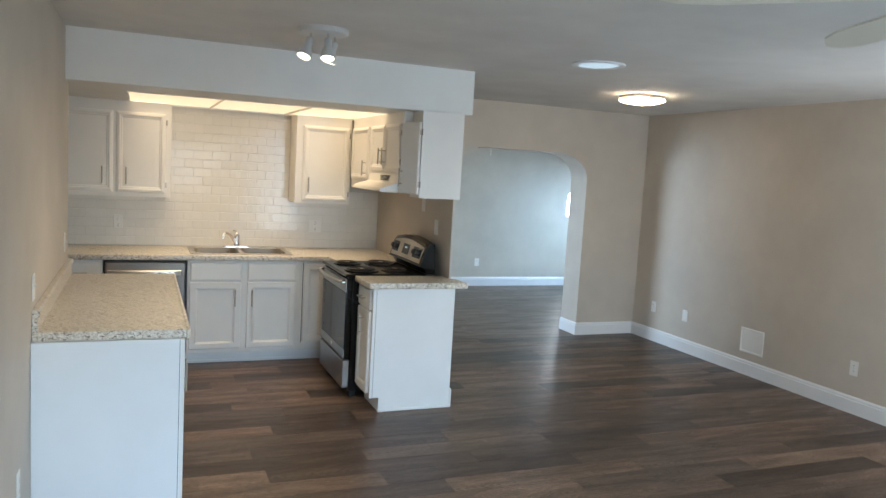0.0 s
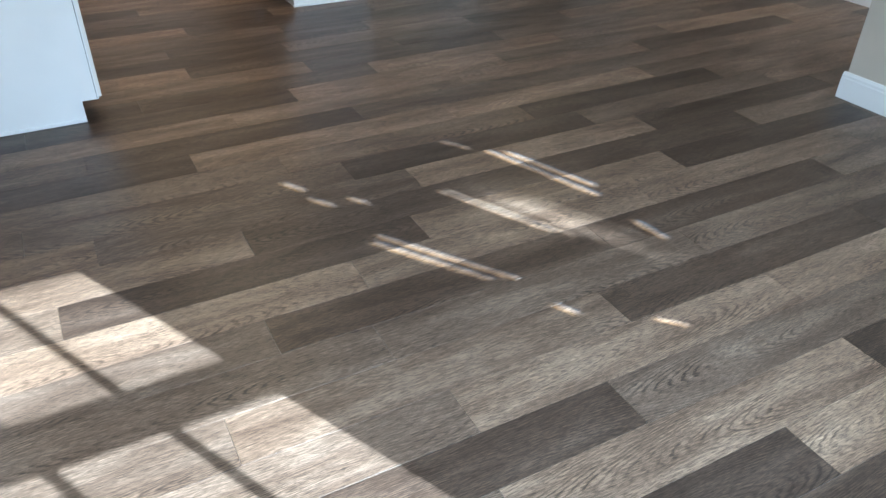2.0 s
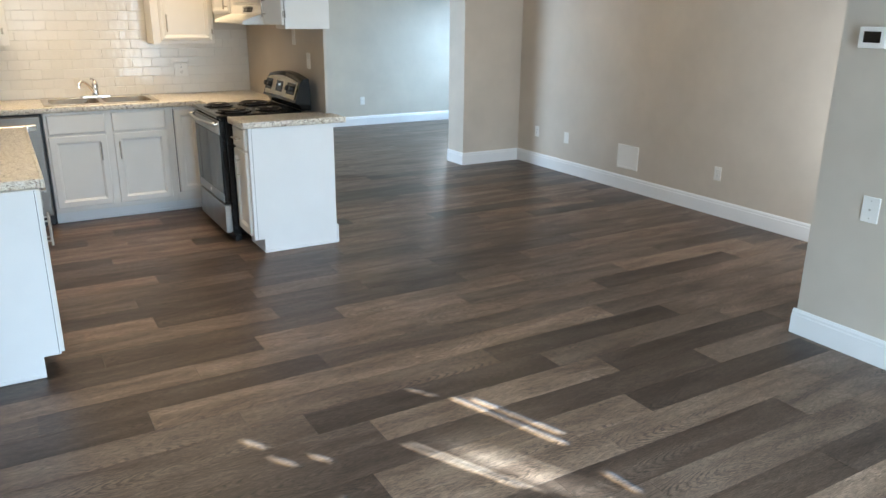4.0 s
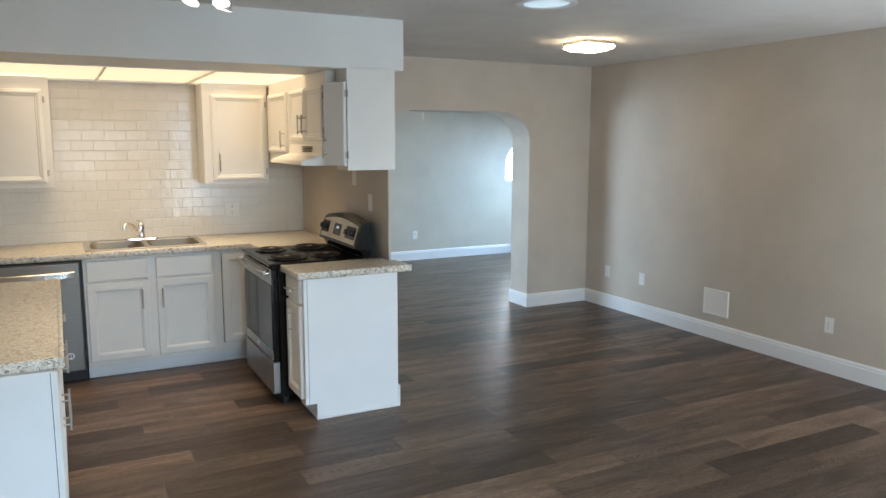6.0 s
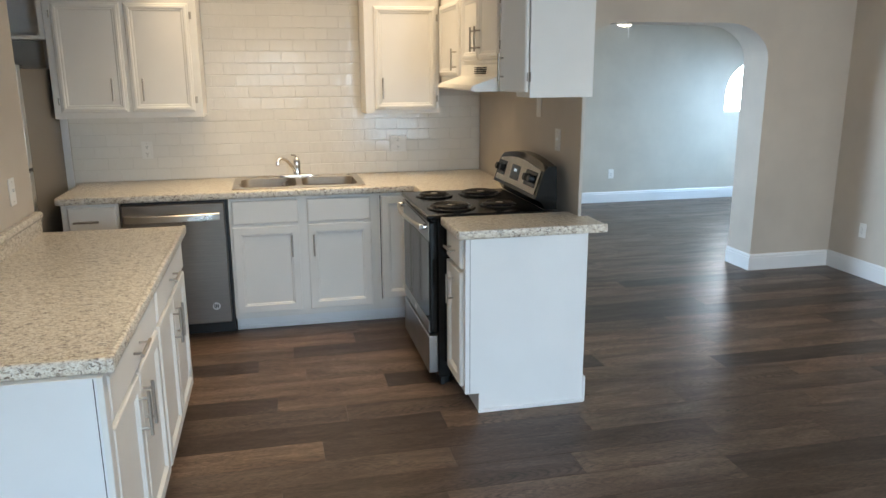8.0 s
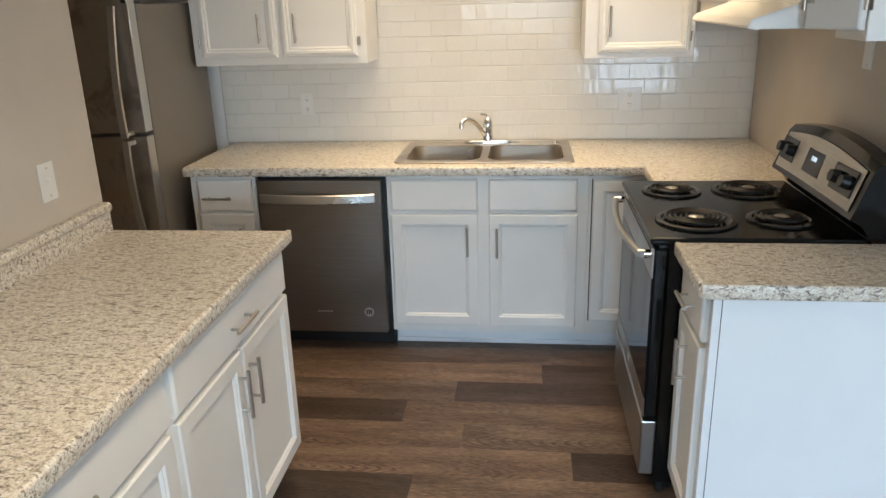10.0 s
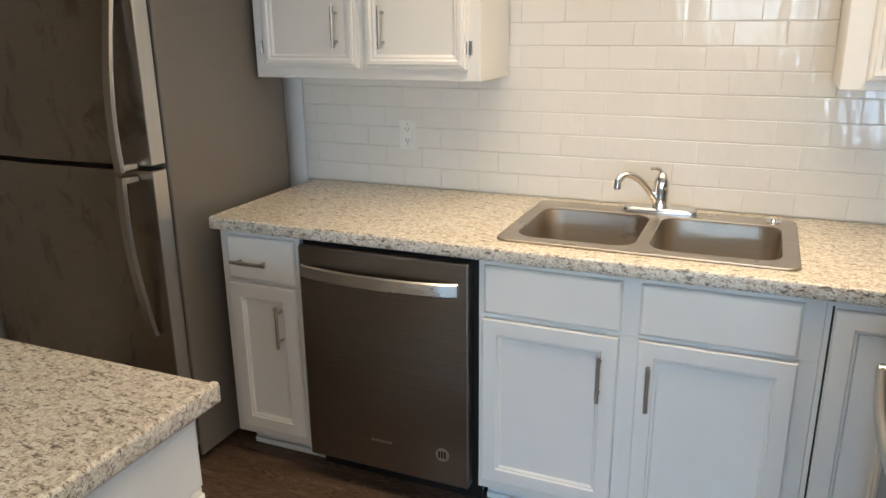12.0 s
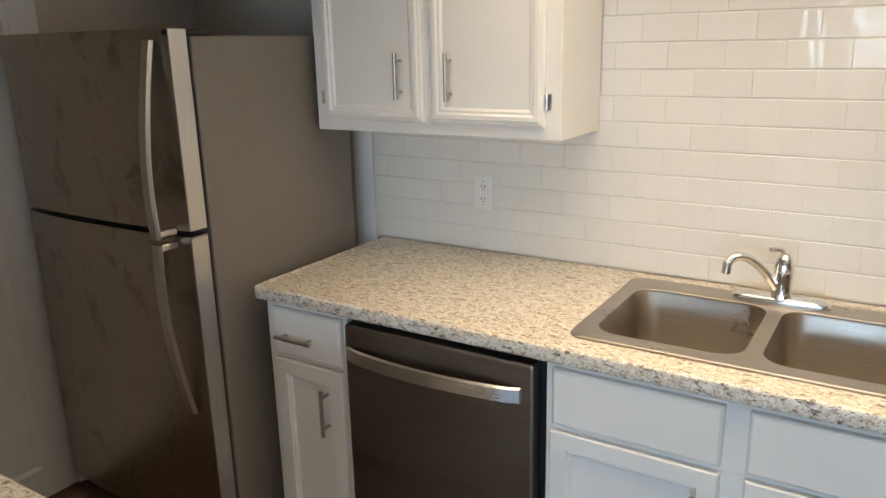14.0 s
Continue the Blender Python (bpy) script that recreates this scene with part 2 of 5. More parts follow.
def lathe(bm, profile, centre=(0, 0, 0), sides=32):
    """A turned shape from (radius, z) pairs, open at both ends unless a radius is 0."""
    rings = []
    for r, z in profile:
        if r <= 0:
            rings.append([bm.verts.new((centre[0], centre[1], centre[2] + z))])
        else:
            rings.append([bm.verts.new((centre[0] + r * math.cos(a), centre[1] + r * math.sin(a), centre[2] + z)) for a in (2 * math.pi * k / sides for k in range(sides))])
    for p, q in zip(rings, rings[1:]):
        for k in range(sides):
            loop = [p[k % len(p)], p[(k + 1) % len(p)], q[(k + 1) % len(q)], q[k % len(q)]]
            loop = list(dict.fromkeys(loop))
            if len(loop) > 2:
                bm.faces.new(loop)
    bmesh.ops.recalc_face_normals(bm, faces=bm.faces[:])
    return bm


def extrude(bm, outline, axis, a, b):
    """A closed outline in the plane across an axis, drawn out from a to b along it."""
    def at(u, v, w):
        return {"x": (w, u, v), "y": (u, w, v), "z": (u, v, w)}[axis]
    low = [bm.verts.new(at(u, v, a)) for u, v in outline]
    high = [bm.verts.new(at(u, v, b)) for u, v in outline]
    bm.faces.new(low)
    bm.faces.new(high)
    for k in range(len(low)):
        n = (k + 1) % len(low)
        bm.faces.new((low[k], low[n], high[n], high[k]))
    bmesh.ops.recalc_face_normals(bm, faces=bm.faces[:])
    return bm


def tube(bm, points, radius, sides=10):
    """A round tube along a list of points, capped."""
    pts = [Vector(p) for p in points]
    rings, side = [], None
    for k, p in enumerate(pts):
        way = (pts[min(k + 1, len(pts) - 1)] - pts[max(k - 1, 0)]).normalized()
        if side is None:
            side = way.orthogonal().normalized()
        side = (side - way * side.dot(way)).normalized()
        other = way.cross(side)
        rings.append([bm.verts.new(p + radius * (math.cos(a) * side + math.sin(a) * other)) for a in (2 * math.pi * n / sides for n in range(sides))])
    for p, q in zip(rings, rings[1:]):
        for k in range(sides):
            bm.faces.new((p[k], p[(k + 1) % sides], q[(k + 1) % sides], q[k]))
    bm.faces.new(rings[0][::-1])
    bm.faces.new(rings[-1])
    return bm


def mesh_of(name, bm, material_, smooth=False):
    data = bpy.data.meshes.new(name)
    if smooth:
        for f in bm.faces:
            f.smooth = True
    bm.to_mesh(data)
    bm.free()
    data.materials.append(material_)
    return data


def part(name, bm, material_, parent=None, label="", smooth=False):
    """Links a bmesh as one mesh object, under a thing or a part if given."""
    ob = new(name, mesh_of(name, bm, material_, smooth))
    if smooth:
        bpy.context.view_layer.objects.active = ob
        ob.data.set_sharp_from_angle(angle=radians(40))
    if parent is not None:
        ob.parent = parent
        ob.matrix_parent_inverse = parent.matrix_basis.inverted()
    return tagged(ob, label)


def setting(name, bm, material_, label, category, smooth=False):
    return tagged(part(name, bm, material_, smooth=smooth), label, category, kind="structure")


def thing(name, at, label, category, group=""):
    ob = new(name)
    ob.empty_display_size = 0.05
    ob.location = at
    bpy.context.view_layer.update()
    return tagged(ob, label, category, group)


def B():
    return bmesh.new()


# ---- structure ----
SOFFIT = 2.135
XL, XR = -0.33, 5.318
YB, YF = 7.056, -0.6
ARCH_L, ARCH_R, ARCH_Y0, ARCH_Y1 = 2.97, 4.57, 7.007, 7.325

setting("floor", box(B(), -1.6, 7.4, -0.8, 10.4, -0.12, -0.006), M_shadow, "dark subfloor under grey-brown vinyl planks", "floor")
# second slab is an unseen overhang added to keep sun off the jog opening
setting("ceiling", box(box(B(), -3.0, 7.6, -0.74, 10.7, CEIL, CEIL + 0.12), 3.85, 7.6, -3.4, -0.742, CEIL, CEIL + 0.12), M_ceiling, "off-white lightly textured flat ceiling with an added sun-blocking overhang", "ceiling")

# kitchen back wall, carried on behind the refrigerator
setting("wall_kitchen_back", box(B(), -1.58, 2.245, YB, YB + 0.25, 0, CEIL), M_wall, "taupe painted kitchen back wall", "wall")
# wall along the kitchen's open side, ending beside the refrigerator nook
setting("wall_west", box(B(), XL - 0.12, XL, YF, 5.40, 0, CEIL, 0.012), M_wall, "taupe painted wall beside the peninsula", "wall")
setting("wall_nook_front", box(B(), -1.58, XL - 0.12, 5.20, 5.32, 0, CEIL), M_wall, "taupe painted wall closing the nook", "wall")
setting("wall_nook_west", box(B(), -1.58, -1.46, 5.32, YB, 0, CEIL), M_wall, "taupe painted end wall of the nook", "wall")
# short wall behind the range
setting("wall_range", box(B(), 2.246, 2.264, 5.172, YB + 0.25, 0, SOFFIT - 0.002, 0.004), M_wall, "short taupe wall behind the range", "wall")


def arch_wall():
    """Wall with a wide opening whose upper corners are rounded."""
    top, r = 1.978, 0.38
    outline = [(2.266, 0.0), (2.266, CEIL), (XR + 0.12, CEIL), (XR + 0.12, 0.0), (ARCH_R, 0.0)]
    outline += [(ARCH_R - r + r * math.cos(a), top - r * 0.74 + r * 0.74 * math.sin(a)) for a in (math.pi / 2 * k / 12 for k in range(13))]
    outline += [(ARCH_L + r - r * math.sin(a), top - r * 0.74 + r * 0.74 * math.cos(a)) for a in (math.pi / 2 * k / 12 for k in range(13))]
    outline += [(ARCH_L, 0.0)]
    bm = extrude(B(), outline, "y", ARCH_Y0, ARCH_Y1)
    return bm


setting("wall_arch", arch_wall(), M_wall, "taupe wall with a round-cornered wide opening", "wall")
setting("wall_east", box(B(), XR, XR + 0.12, 2.12, ARCH_Y0, 0, CEIL), M_wall, "long taupe painted side wall", "wall")
def jog_wall():
    """Return wall with an added, unseen opening for the fill light."""
    bm = B()
    box(bm, 3.721, 3.95, 2.12, 2.24, 0, CEIL)
    box(bm, 3.95, 5.15, 2.12, 2.24, 2.1, CEIL)
    box(bm, 5.15, XR, 2.12, 2.24, 0, CEIL)
    return bm


setting("wall_stub", jog_wall(), M_wall, "taupe return wall at the room's jog", "wall")
# added outside, out of view, to stop sun reaching the jog opening
setting("wall_court", box(B(), 3.84, 5.6, YF - 0.14, YF, 0, CEIL), M_wall, "plain unseen wall added outside to block the sun", "wall")
setting("wall_southeast", box(B(), 3.721, 3.84, YF, 2.12, 0, CEIL), M_wall, "taupe wall carrying the thermostat", "wall")


def front_wall():
    bm = B()
    wx0, wx1, wz0, wz1 = 0.27, 1.59, 0.92, 2.16
    gx0, gx1, gz0, gz1 = 2.24, 3.44, 0.15, 2.40
    y0, y1 = YF - 0.14, YF
    box(bm, XL - 0.12, wx0, y0, y1, 0, CEIL)
    box(bm, wx0, wx1, y0, y1, 0, wz0)
    box(bm, wx0, wx1, y0, y1, wz1, CEIL)
    box(bm, wx1, gx0, y0, y1, 0, CEIL)
    box(bm, gx0, gx1, y0, y1, 0, gz0)
    box(bm, gx0, gx1, y0, y1, gz1, CEIL)
    box(bm, gx1, 3.84, y0, y1, 0, CEIL)
    return bm


setting("wall_front", front_wall(), M_wall, "taupe front wall with window openings", "wall")

# far room beyond the arch
def far_wall():
    """Far wall pierced by a round-topped window."""
    cx, r, sill, spring = 6.78, 0.40, 1.09, 1.32
    outline = [(0.72, 0.0), (0.72, CEIL), (cx, CEIL)]
    outline += [(cx - r * math.sin(a), spring + r * math.cos(a)) for a in (math.pi / 2 * k / 12 for k in range(13))]
    outline += [(cx - r, sill), (cx, sill), (cx, 0.0)]
    bm = extrude(B(), outline, "y", 10.33, 10.45)
    outline = [(cx, 0.0), (cx, sill), (cx + r, sill)]
    outline += [(cx + r * math.cos(a), spring + r * math.sin(a)) for a in (math.pi / 2 * k / 12 for k in range(13))]
    outline += [(cx, CEIL), (7.6, CEIL), (7.6, 0.0)]
    extrude(bm, outline, "y", 10.33, 10.45)
    return bm


setting("wall_far", far_wall(), M_far_wall, "pale far wall with a round-topped window", "wall")


def far_east_wall():
    bm = B()
    box(bm, 7.3, 7.42, ARCH_Y1, 8.55, 0, CEIL)
    box(bm, 7.3, 7.42, 8.55, 9.85, 0, 0.7)
    box(bm, 7.3, 7.42, 8.55, 9.85, 2.0, CEIL)
    box(bm, 7.3, 7.42, 9.85, 10.33, 0, CEIL)
    return bm


setting("wall_far_east", far_east_wall(), M_far_wall, "pale side wall with the next room's window", "wall")


# out of view; opening added to hold the arch jamb's fill light
def far_west_wall():
    bm = B()
    box(bm, 0.6, 0.72, YB + 0.25, 8.3, 0, CEIL)
    box(bm, 0.6, 0.72, 8.3, 9.6, 0, 0.72)
    box(bm, 0.6, 0.72, 8.3, 9.6, 2.08, CEIL)
    box(bm, 0.6, 0.72, 9.6, 10.33, 0, CEIL)
    return bm


setting("wall_far_west", far_west_wall(), M_far_wall, "pale unseen end wall of the next room with an added opening", "wall")
setting("wall_far_south", box(B(), XR + 0.12, 7.42, ARCH_Y1 - 0.12, ARCH_Y1, 0, CEIL), M_far_wall, "pale near wall of the next room", "wall")

# dropped ceiling over the kitchen
LX0, LX1, LY0, LY1 = 0.0, 1.955, 5.74, 7.0


def soffit():
    bm = B()
    box(bm, XL - 0.12, LX0, 5.17, YB, SOFFIT, CEIL)
    box(bm, -1.46, XL - 0.12, 5.32, YB, SOFFIT, CEIL)
    box(bm, LX1, 2.36, 5.17, YB, SOFFIT, CEIL)
    box(bm, LX0, LX1, 5.17, LY0, SOFFIT, CEIL)
    box(bm, LX0, LX1, LY1, YB, SOFFIT, CEIL)
    box(bm, LX0, LX1, LY0, LY1, SOFFIT + 0.1, CEIL)
    return bm


setting("ceiling_kitchen", soffit(), M_white, "white dropped soffit over the kitchen", "ceiling")

# ---- trim ----
BASE = [(0.0, 0.0), (0.0, 0.135), (0.006, 0.135), (0.009, 0.128), (0.013, 0.122), (0.013, 0.108), (0.017, 0.104), (0.017, 0.0)]


def baseboard(a, b, axis, plane, out):
    """A moulded board along a wall: from a to b, standing out from the plane."""
    outline = [(plane + out * u, z) for u, z in BASE]
    bm = B()
    if axis == "y":
        extrude(bm, outline, "y", a, b)
    else:
        extrude(bm, outline, "x", a, b)
    return setting("baseboard", bm, M_trim, "white moulded baseboard with stepped top", "baseboard")


baseboard(2.24, ARCH_Y0 - 0.001, "y", XR, -1)
baseboard(ARCH_R, XR - 0.018, "x", ARCH_Y0, -1)
baseboard(ARCH_Y0 - 0.017, ARCH_Y1, "y", ARCH_R, -1)
baseboard(3.721, 3.95, "x", 2.24, 1)
baseboard(YF, 2.257, "y", 3.721, -1)
baseboard(0.72, 7.3, "x", 10.33, -1)
baseboard(YF, 3.615, "y", XL, 1)
baseboard(5.172, ARCH_Y0, "y", 2.265, 1)

# front window: double-hung sashes with upright bars
win = tagged(new("window_1"), "white double-hung window with divided panes", "window", kind="structure")


def sash(z0, z1, y):
    bm = B()
    for x0, x1 in ((0.27, 0.33), (1.53, 1.59), (0.622, 0.638), (0.922, 0.938), (1.222, 1.238)):
        box(bm, x0, x1, y - 0.02, y + 0.02, z0, z1)
    box(bm, 0.33, 1.53, y - 0.02, y + 0.02, z0, z0 + 0.06)
    box(bm, 0.33, 1.53, y - 0.02, y + 0.02, z1 - 0.06, z1)
    return bm


part("sash", sash(0.92, 1.545, -0.615), M_trim, win)
part("sash", sash(1.545, 2.16, -0.615), M_trim, win)

# unseen front glazing: an opaque sheet with slots placed to cast the floor's sun streaks
STRIPS = [((2.334, 1.877), (2.41, 1.60)), ((2.385, 1.90), (2.475, 1.571)), ((2.836, 2.033), (2.845, 1.71)), ((2.868, 2.031), (2.872, 1.667)),
          ((3.31, 2.19), (3.237, 1.807)), ((3.355, 2.157), (3.309, 1.855)), ((3.253, 2.33), (3.276, 2.225)), ((3.137, 1.66), (3.08, 1.546)),
          ((3.045, 1.43), (3.04, 1.39)), ((2.419, 1.462), (2.42, 1.40)), ((2.56, 1.317), (2.596, 1.257)), ((2.435, 2.155), (2.454, 2.08)), ((2.545, 2.115), (2.56, 2.05)), ((2.463, 2.268), (2.475, 2.20))]


# holes for the slats that shape the floor's soft glow
GLOW_HOLES = [(2.69, 2.816, 1.42, 2.02), (2.892, 3.055, 1.45, 2.16)]


def pierced_panel():
    curve = bpy.data.curves.new("panel", "CURVE")
    curve.dimensions, curve.fill_mode, curve.extrude = "2D", "BOTH", 0.004
    def ring(points):
        sp = curve.splines.new("POLY")
        sp.points.add(len(points) - 1)
        for p, (x, z) in zip(sp.points, points):
            p.co = (x, z, 0, 1)
        sp.use_cyclic_u = True
    ring([(2.24, 0.15), (3.44, 0.15), (3.44, 2.40), (2.24, 2.40)])
    for (ax, az), (bx, bz) in STRIPS:
        w = 0.014 if 2.8 < ax < 2.9 else 0.022 if abs(az - bz) > 0.2 else 0.02
        ring([(ax - w, az), (ax + w, az), (bx + w, bz), (bx - w, bz)])
    for x0, x1, z0, z1 in GLOW_HOLES:
        ring([(x0, z0), (x1, z0), (x1, z1), (x0, z1)])
    ob = bpy.data.objects.new("panel", curve)
    scene.collection.objects.link(ob)
    data = bpy.data.meshes.new_from_object(ob.evaluated_get(bpy.context.evaluated_depsgraph_get()))
    bpy.data.objects.remove(ob)
    return data


M_mask = painted("opaque_light_mask", (0.7, 0.74, 0.78), 0.4)
glazing = tagged(new("window_2"), "unseen front glazing, slotted to cast sun streaks on the floor", "window", kind="structure")
panel = new("obscured_panel", pierced_panel())
panel.data.materials.append(M_mask)
panel.matrix_world = pose(0, -0.606, 0, 90, 0, 0)
panel.parent = glazing
# added slats casting a soft floor glow: gaps widest round one heart, closing away from it
HEART, PITCH_R = (2.95, 1.74), 0.0165
for x0, x1, z0, z1 in GLOW_HOLES:
    _bm = B()
    for a, b, heart, reach, upright in ((x0, x1, HEART[0], 0.078, True), (z0, z1, HEART[1], 0.215, False)):
        for k in range(int((b - a) / PITCH_R) + 1):
            c = a + PITCH_R * k
            half = PITCH_R / 2 * (1 - math.exp(-((c - heart) / reach) ** 2))
            lo, hi = max(a, c - half), min(b, c + half)
            if hi - lo < 0.0005:
                continue
            if upright:
                box(_bm, lo, hi, -0.610, -0.606, z0, z1)
            else:
                box(_bm, x0, x1, -0.605, -0.602, lo, hi)
    part("reeded_pane", _bm, M_mask, glazing)



def tinted(name, color):
    m = bpy.data.materials.new(name)
    m.use_nodes = True
    nt = m.node_tree
    nt.nodes.remove(nt.nodes["Principled BSDF"])
    t = nt.nodes.new("ShaderNodeBsdfTransparent")
    t.inputs["Color"].default_value = (*color, 1)
    nt.links.new(t.outputs[0], nt.nodes["Material Output"].inputs["Surface"])
    return m


# tinted films added to colour the streaks' edges like prism fringes
M_amber, M_azure = tinted("amber_fringe_tint", (1.0, 0.80, 0.48)), tinted("azure_fringe_tint", (0.36, 0.68, 1.0))
for (ax, az), (bx, bz) in STRIPS:
    for name, shift, mat in (("amber_bevel", -0.016, M_amber), ("azure_bevel", 0.015, M_azure)):
        bm = B()
        w = 0.004 if mat is M_amber else 0.0055
        bm.faces.new([bm.verts.new(p) for p in ((ax + shift - w, -0.600, az), (ax + shift + w, -0.600, az), (bx + shift + w, -0.600, bz), (bx + shift - w, -0.600, bz))])
        bmesh.ops.solidify(bm, geom=bm.faces[:], thickness=0.001)
        part(name, bm, mat, glazing)

# made-up glazed door round the jog's fill light, behind the view
fill_door = tagged(new("door_2"), "added unseen door frame round the jog's fill light", "door", kind="structure")
_bm = B()
for x0, x1 in ((3.952, 4.02), (4.52, 4.58), (5.08, 5.148)):
    box(_bm, x0, x1, 2.15, 2.21, 0.0, 2.099)
for z0, z1 in ((0.0, 0.08), (2.03, 2.099)):
    box(_bm, 4.02, 4.52, 2.15, 2.21, z0, z1)
    box(_bm, 4.58, 5.08, 2.15, 2.21, z0, z1)
part("door_frame", _bm, M_trim, fill_door)

# opaque sheet added in the next room's side window to block direct sun
sun_block = tagged(new("window_4"), "unseen opaque sheet blocking sun in the next room's side window", "window", kind="structure")
part("obscured_pane", box(B(), 7.35, 7.36, 8.552, 9.848, 0.702, 1.998), M_mask, sun_block)

# far room's round-topped window
far_win = tagged(new("window_3"), "round-topped window in the next room's far wall", "window", kind="structure")
M_day = glowing("bright_daylight_outside", (0.80, 0.90, 1.0), 2.4)
backdrop = tagged(part("backdrop", box(B(), 5.9, 7.7, 10.9, 10.92, 0.5, 2.4), M_day), "bright overexposed daylight outside the window", "sky", kind="structure")
_bm = B()
box(_bm, 6.77, 6.79, 10.37, 10.40, 1.09, 1.72)
box(_bm, 6.38, 7.18, 10.37, 10.40, 1.09, 1.115)
part("window_frame", _bm, M_trim, far_win)

# ---- kitchen fronts ----
# a front is the plane that doors lie on: ("x" or "y", its place, the sign of its outward way)


def on(front, u, d, z):
    axis, place, sign = front
    w = place + sign * d
    return (u, w, z) if axis == "y" else (w, u, z)


def fbox(bm, front, u0, u1, d0, d1, z0, z1, bevel=0.0):
    a, b = on(front, u0, d0, z0), on(front, u1, d1, z1)
    return box(bm, min(a[0], b[0]), max(a[0], b[0]), min(a[1], b[1]), max(a[1], b[1]), z0, z1, bevel)


def stepped(bm, front, u0, u1, z0, z1, steps):
    """A slab whose face steps in and out: (inset, depth) pairs from the back rim to the middle field."""
    rings = []
    for i, d in steps:
        rings.append([bm.verts.new(on(front, u, d, z)) for u, z in ((u0 + i, z0 + i), (u1 - i, z0 + i), (u1 - i, z1 - i), (u0 + i, z1 - i))])
    bm.faces.new(rings[0])
    for p, q in zip(rings, rings[1:]):
        for k in range(4):
            bm.faces.new((p[k], p[(k + 1) % 4], q[(k + 1) % 4], q[k]))
    bm.faces.new(rings[-1])
    bmesh.ops.recalc_face_normals(bm, faces=bm.faces[:])
    return bm


BASE_DOOR = [(0, 0), (0, 0.016), (0.004, 0.020), (0.046, 0.020), (0.050, 0.015), (0.054, 0.0155), (0.060, 0.009)]
WALL_DOOR = [(0, 0), (0, 0.012), (0.005, 0.017), (0.012, 0.018), (0.016, 0.022), (0.028, 0.022), (0.034, 0.016), (0.040, 0.0165), (0.048, 0.011)]
DRAWER = [(0, 0), (0, 0.013), (0.003, 0.017), (0.008, 0.020)]


def bar_pull(parent, front, u, z, length, upright, out=0.020):
    """A round bar handle on two posts."""
    bm = B()
    half = length / 2
    ends = [(u, z - half), (u, z + half)] if upright else [(u - half, z), (u + half, z)]
    inner = [(u, z - half * 0.68), (u, z + half * 0.68)] if upright else [(u - half * 0.68, z), (u + half * 0.68, z)]
    rod(bm, on(front, ends[0][0], out + 0.030, ends[0][1]), on(front, ends[1][0], out + 0.030, ends[1][1]), 0.006)
    for a, b in inner:
        rod(bm, on(front, a, out - 0.003, b), on(front, a, out + 0.030, b), 0.0045, 8)
    return part("handle", bm, M_nickel, parent, "brushed nickel bar handle", smooth=True)


def hinge(parent, front, u, z, side):
    """A small face-mounted hinge at the door's edge: a barrel and a leaf."""
    bm = B()
    rod(bm, on(front, u, 0.013, z - 0.020), on(front, u, 0.013, z + 0.020), 0.0042, 8)
    fbox(bm, front, min(u, u + side * 0.010), max(u, u + side * 0.010), 0.0, 0.003, z - 0.022, z + 0.022)
    return part("hinge", bm, M_nickel, parent, "brushed nickel hinge", smooth=True)


def door(parent, front, u0, u1, z0, z1, steps, pull=None, hinges=None, name="door"):
    d = part(name, stepped(B(), front, u0, u1, z0, z1, steps), M_cabinet, parent)
    if pull:
        bar_pull(d, front, *pull)
    if hinges:
        u, side = hinges
        for z in (z0 + 0.07, z1 - 0.07):
            hinge(d, front, u, z, side)
    return d


# worktops
TOP, UNDER = 0.918, 0.880


def rolled_top(outline, ax=0.008):
    """A laminate worktop from a plan outline, its upper edge rounded."""
    bm = extrude(B(), outline, "z", UNDER, TOP)
    edges = [e for e in bm.edges if all(abs(v.co.z - TOP) < 1e-5 for v in e.verts)]
    bmesh.ops.bevel(bm, geom=edges, offset=ax, segments=3, affect="EDGES", profile=0.5)
    return bm


def worktop_with_hole():
    """The long worktop, left open for the sink."""
    bm = B()
    hx0, hx1, hy0, hy1 = 0.52, 1.29, 6.475, 6.945
    xs, ys = [-0.505, hx0, hx1, 1.63, 2.244], [6.07, 6.364, hy0, hy1, 7.050]
    grid = {}
    def vert(x, y, z):
        key = (round(x, 4), round(y, 4), z)
        if key not in grid:
            grid[key] = bm.verts.new((x, y, z))
        return grid[key]
    solid = set()
    for i in range(4):
        for j in range(4):
            if (j == 0 and i < 3) or (i == 1 and j == 2):
                continue
            solid.add((i, j))
    for i, j in solid:
        x0, x1, y0, y1 = xs[i], xs[i + 1], ys[j], ys[j + 1]
        bm.faces.new([vert(x0, y0, TOP), vert(x1, y0, TOP), vert(x1, y1, TOP), vert(x0, y1, TOP)])
        bm.faces.new([vert(x0, y1, UNDER), vert(x1, y1, UNDER), vert(x1, y0, UNDER), vert(x0, y0, UNDER)])
        for di, dj, p, q in ((-1, 0, (x0, y1), (x0, y0)), (1, 0, (x1, y0), (x1, y1)), (0, -1, (x0, y0), (x1, y0)), (0, 1, (x1, y1), (x0, y1))):
            if (i + di, j + dj) not in solid:
                bm.faces.new([vert(*p, TOP), vert(*p, UNDER), vert(*q, UNDER), vert(*q, TOP)])
    bmesh.ops.recalc_face_normals(bm, faces=bm.faces[:])
    edges = [e for e in bm.edges if all(abs(v.co.z - TOP) < 1e-5 for v in e.verts) and len(e.link_faces) == 2 and abs(e.link_faces[0].normal.z + e.link_faces[1].normal.z) < 1.5]
    bmesh.ops.bevel(bm, geom=edges, offset=0.007, segments=3, affect="EDGES", profile=0.5)
    return bm


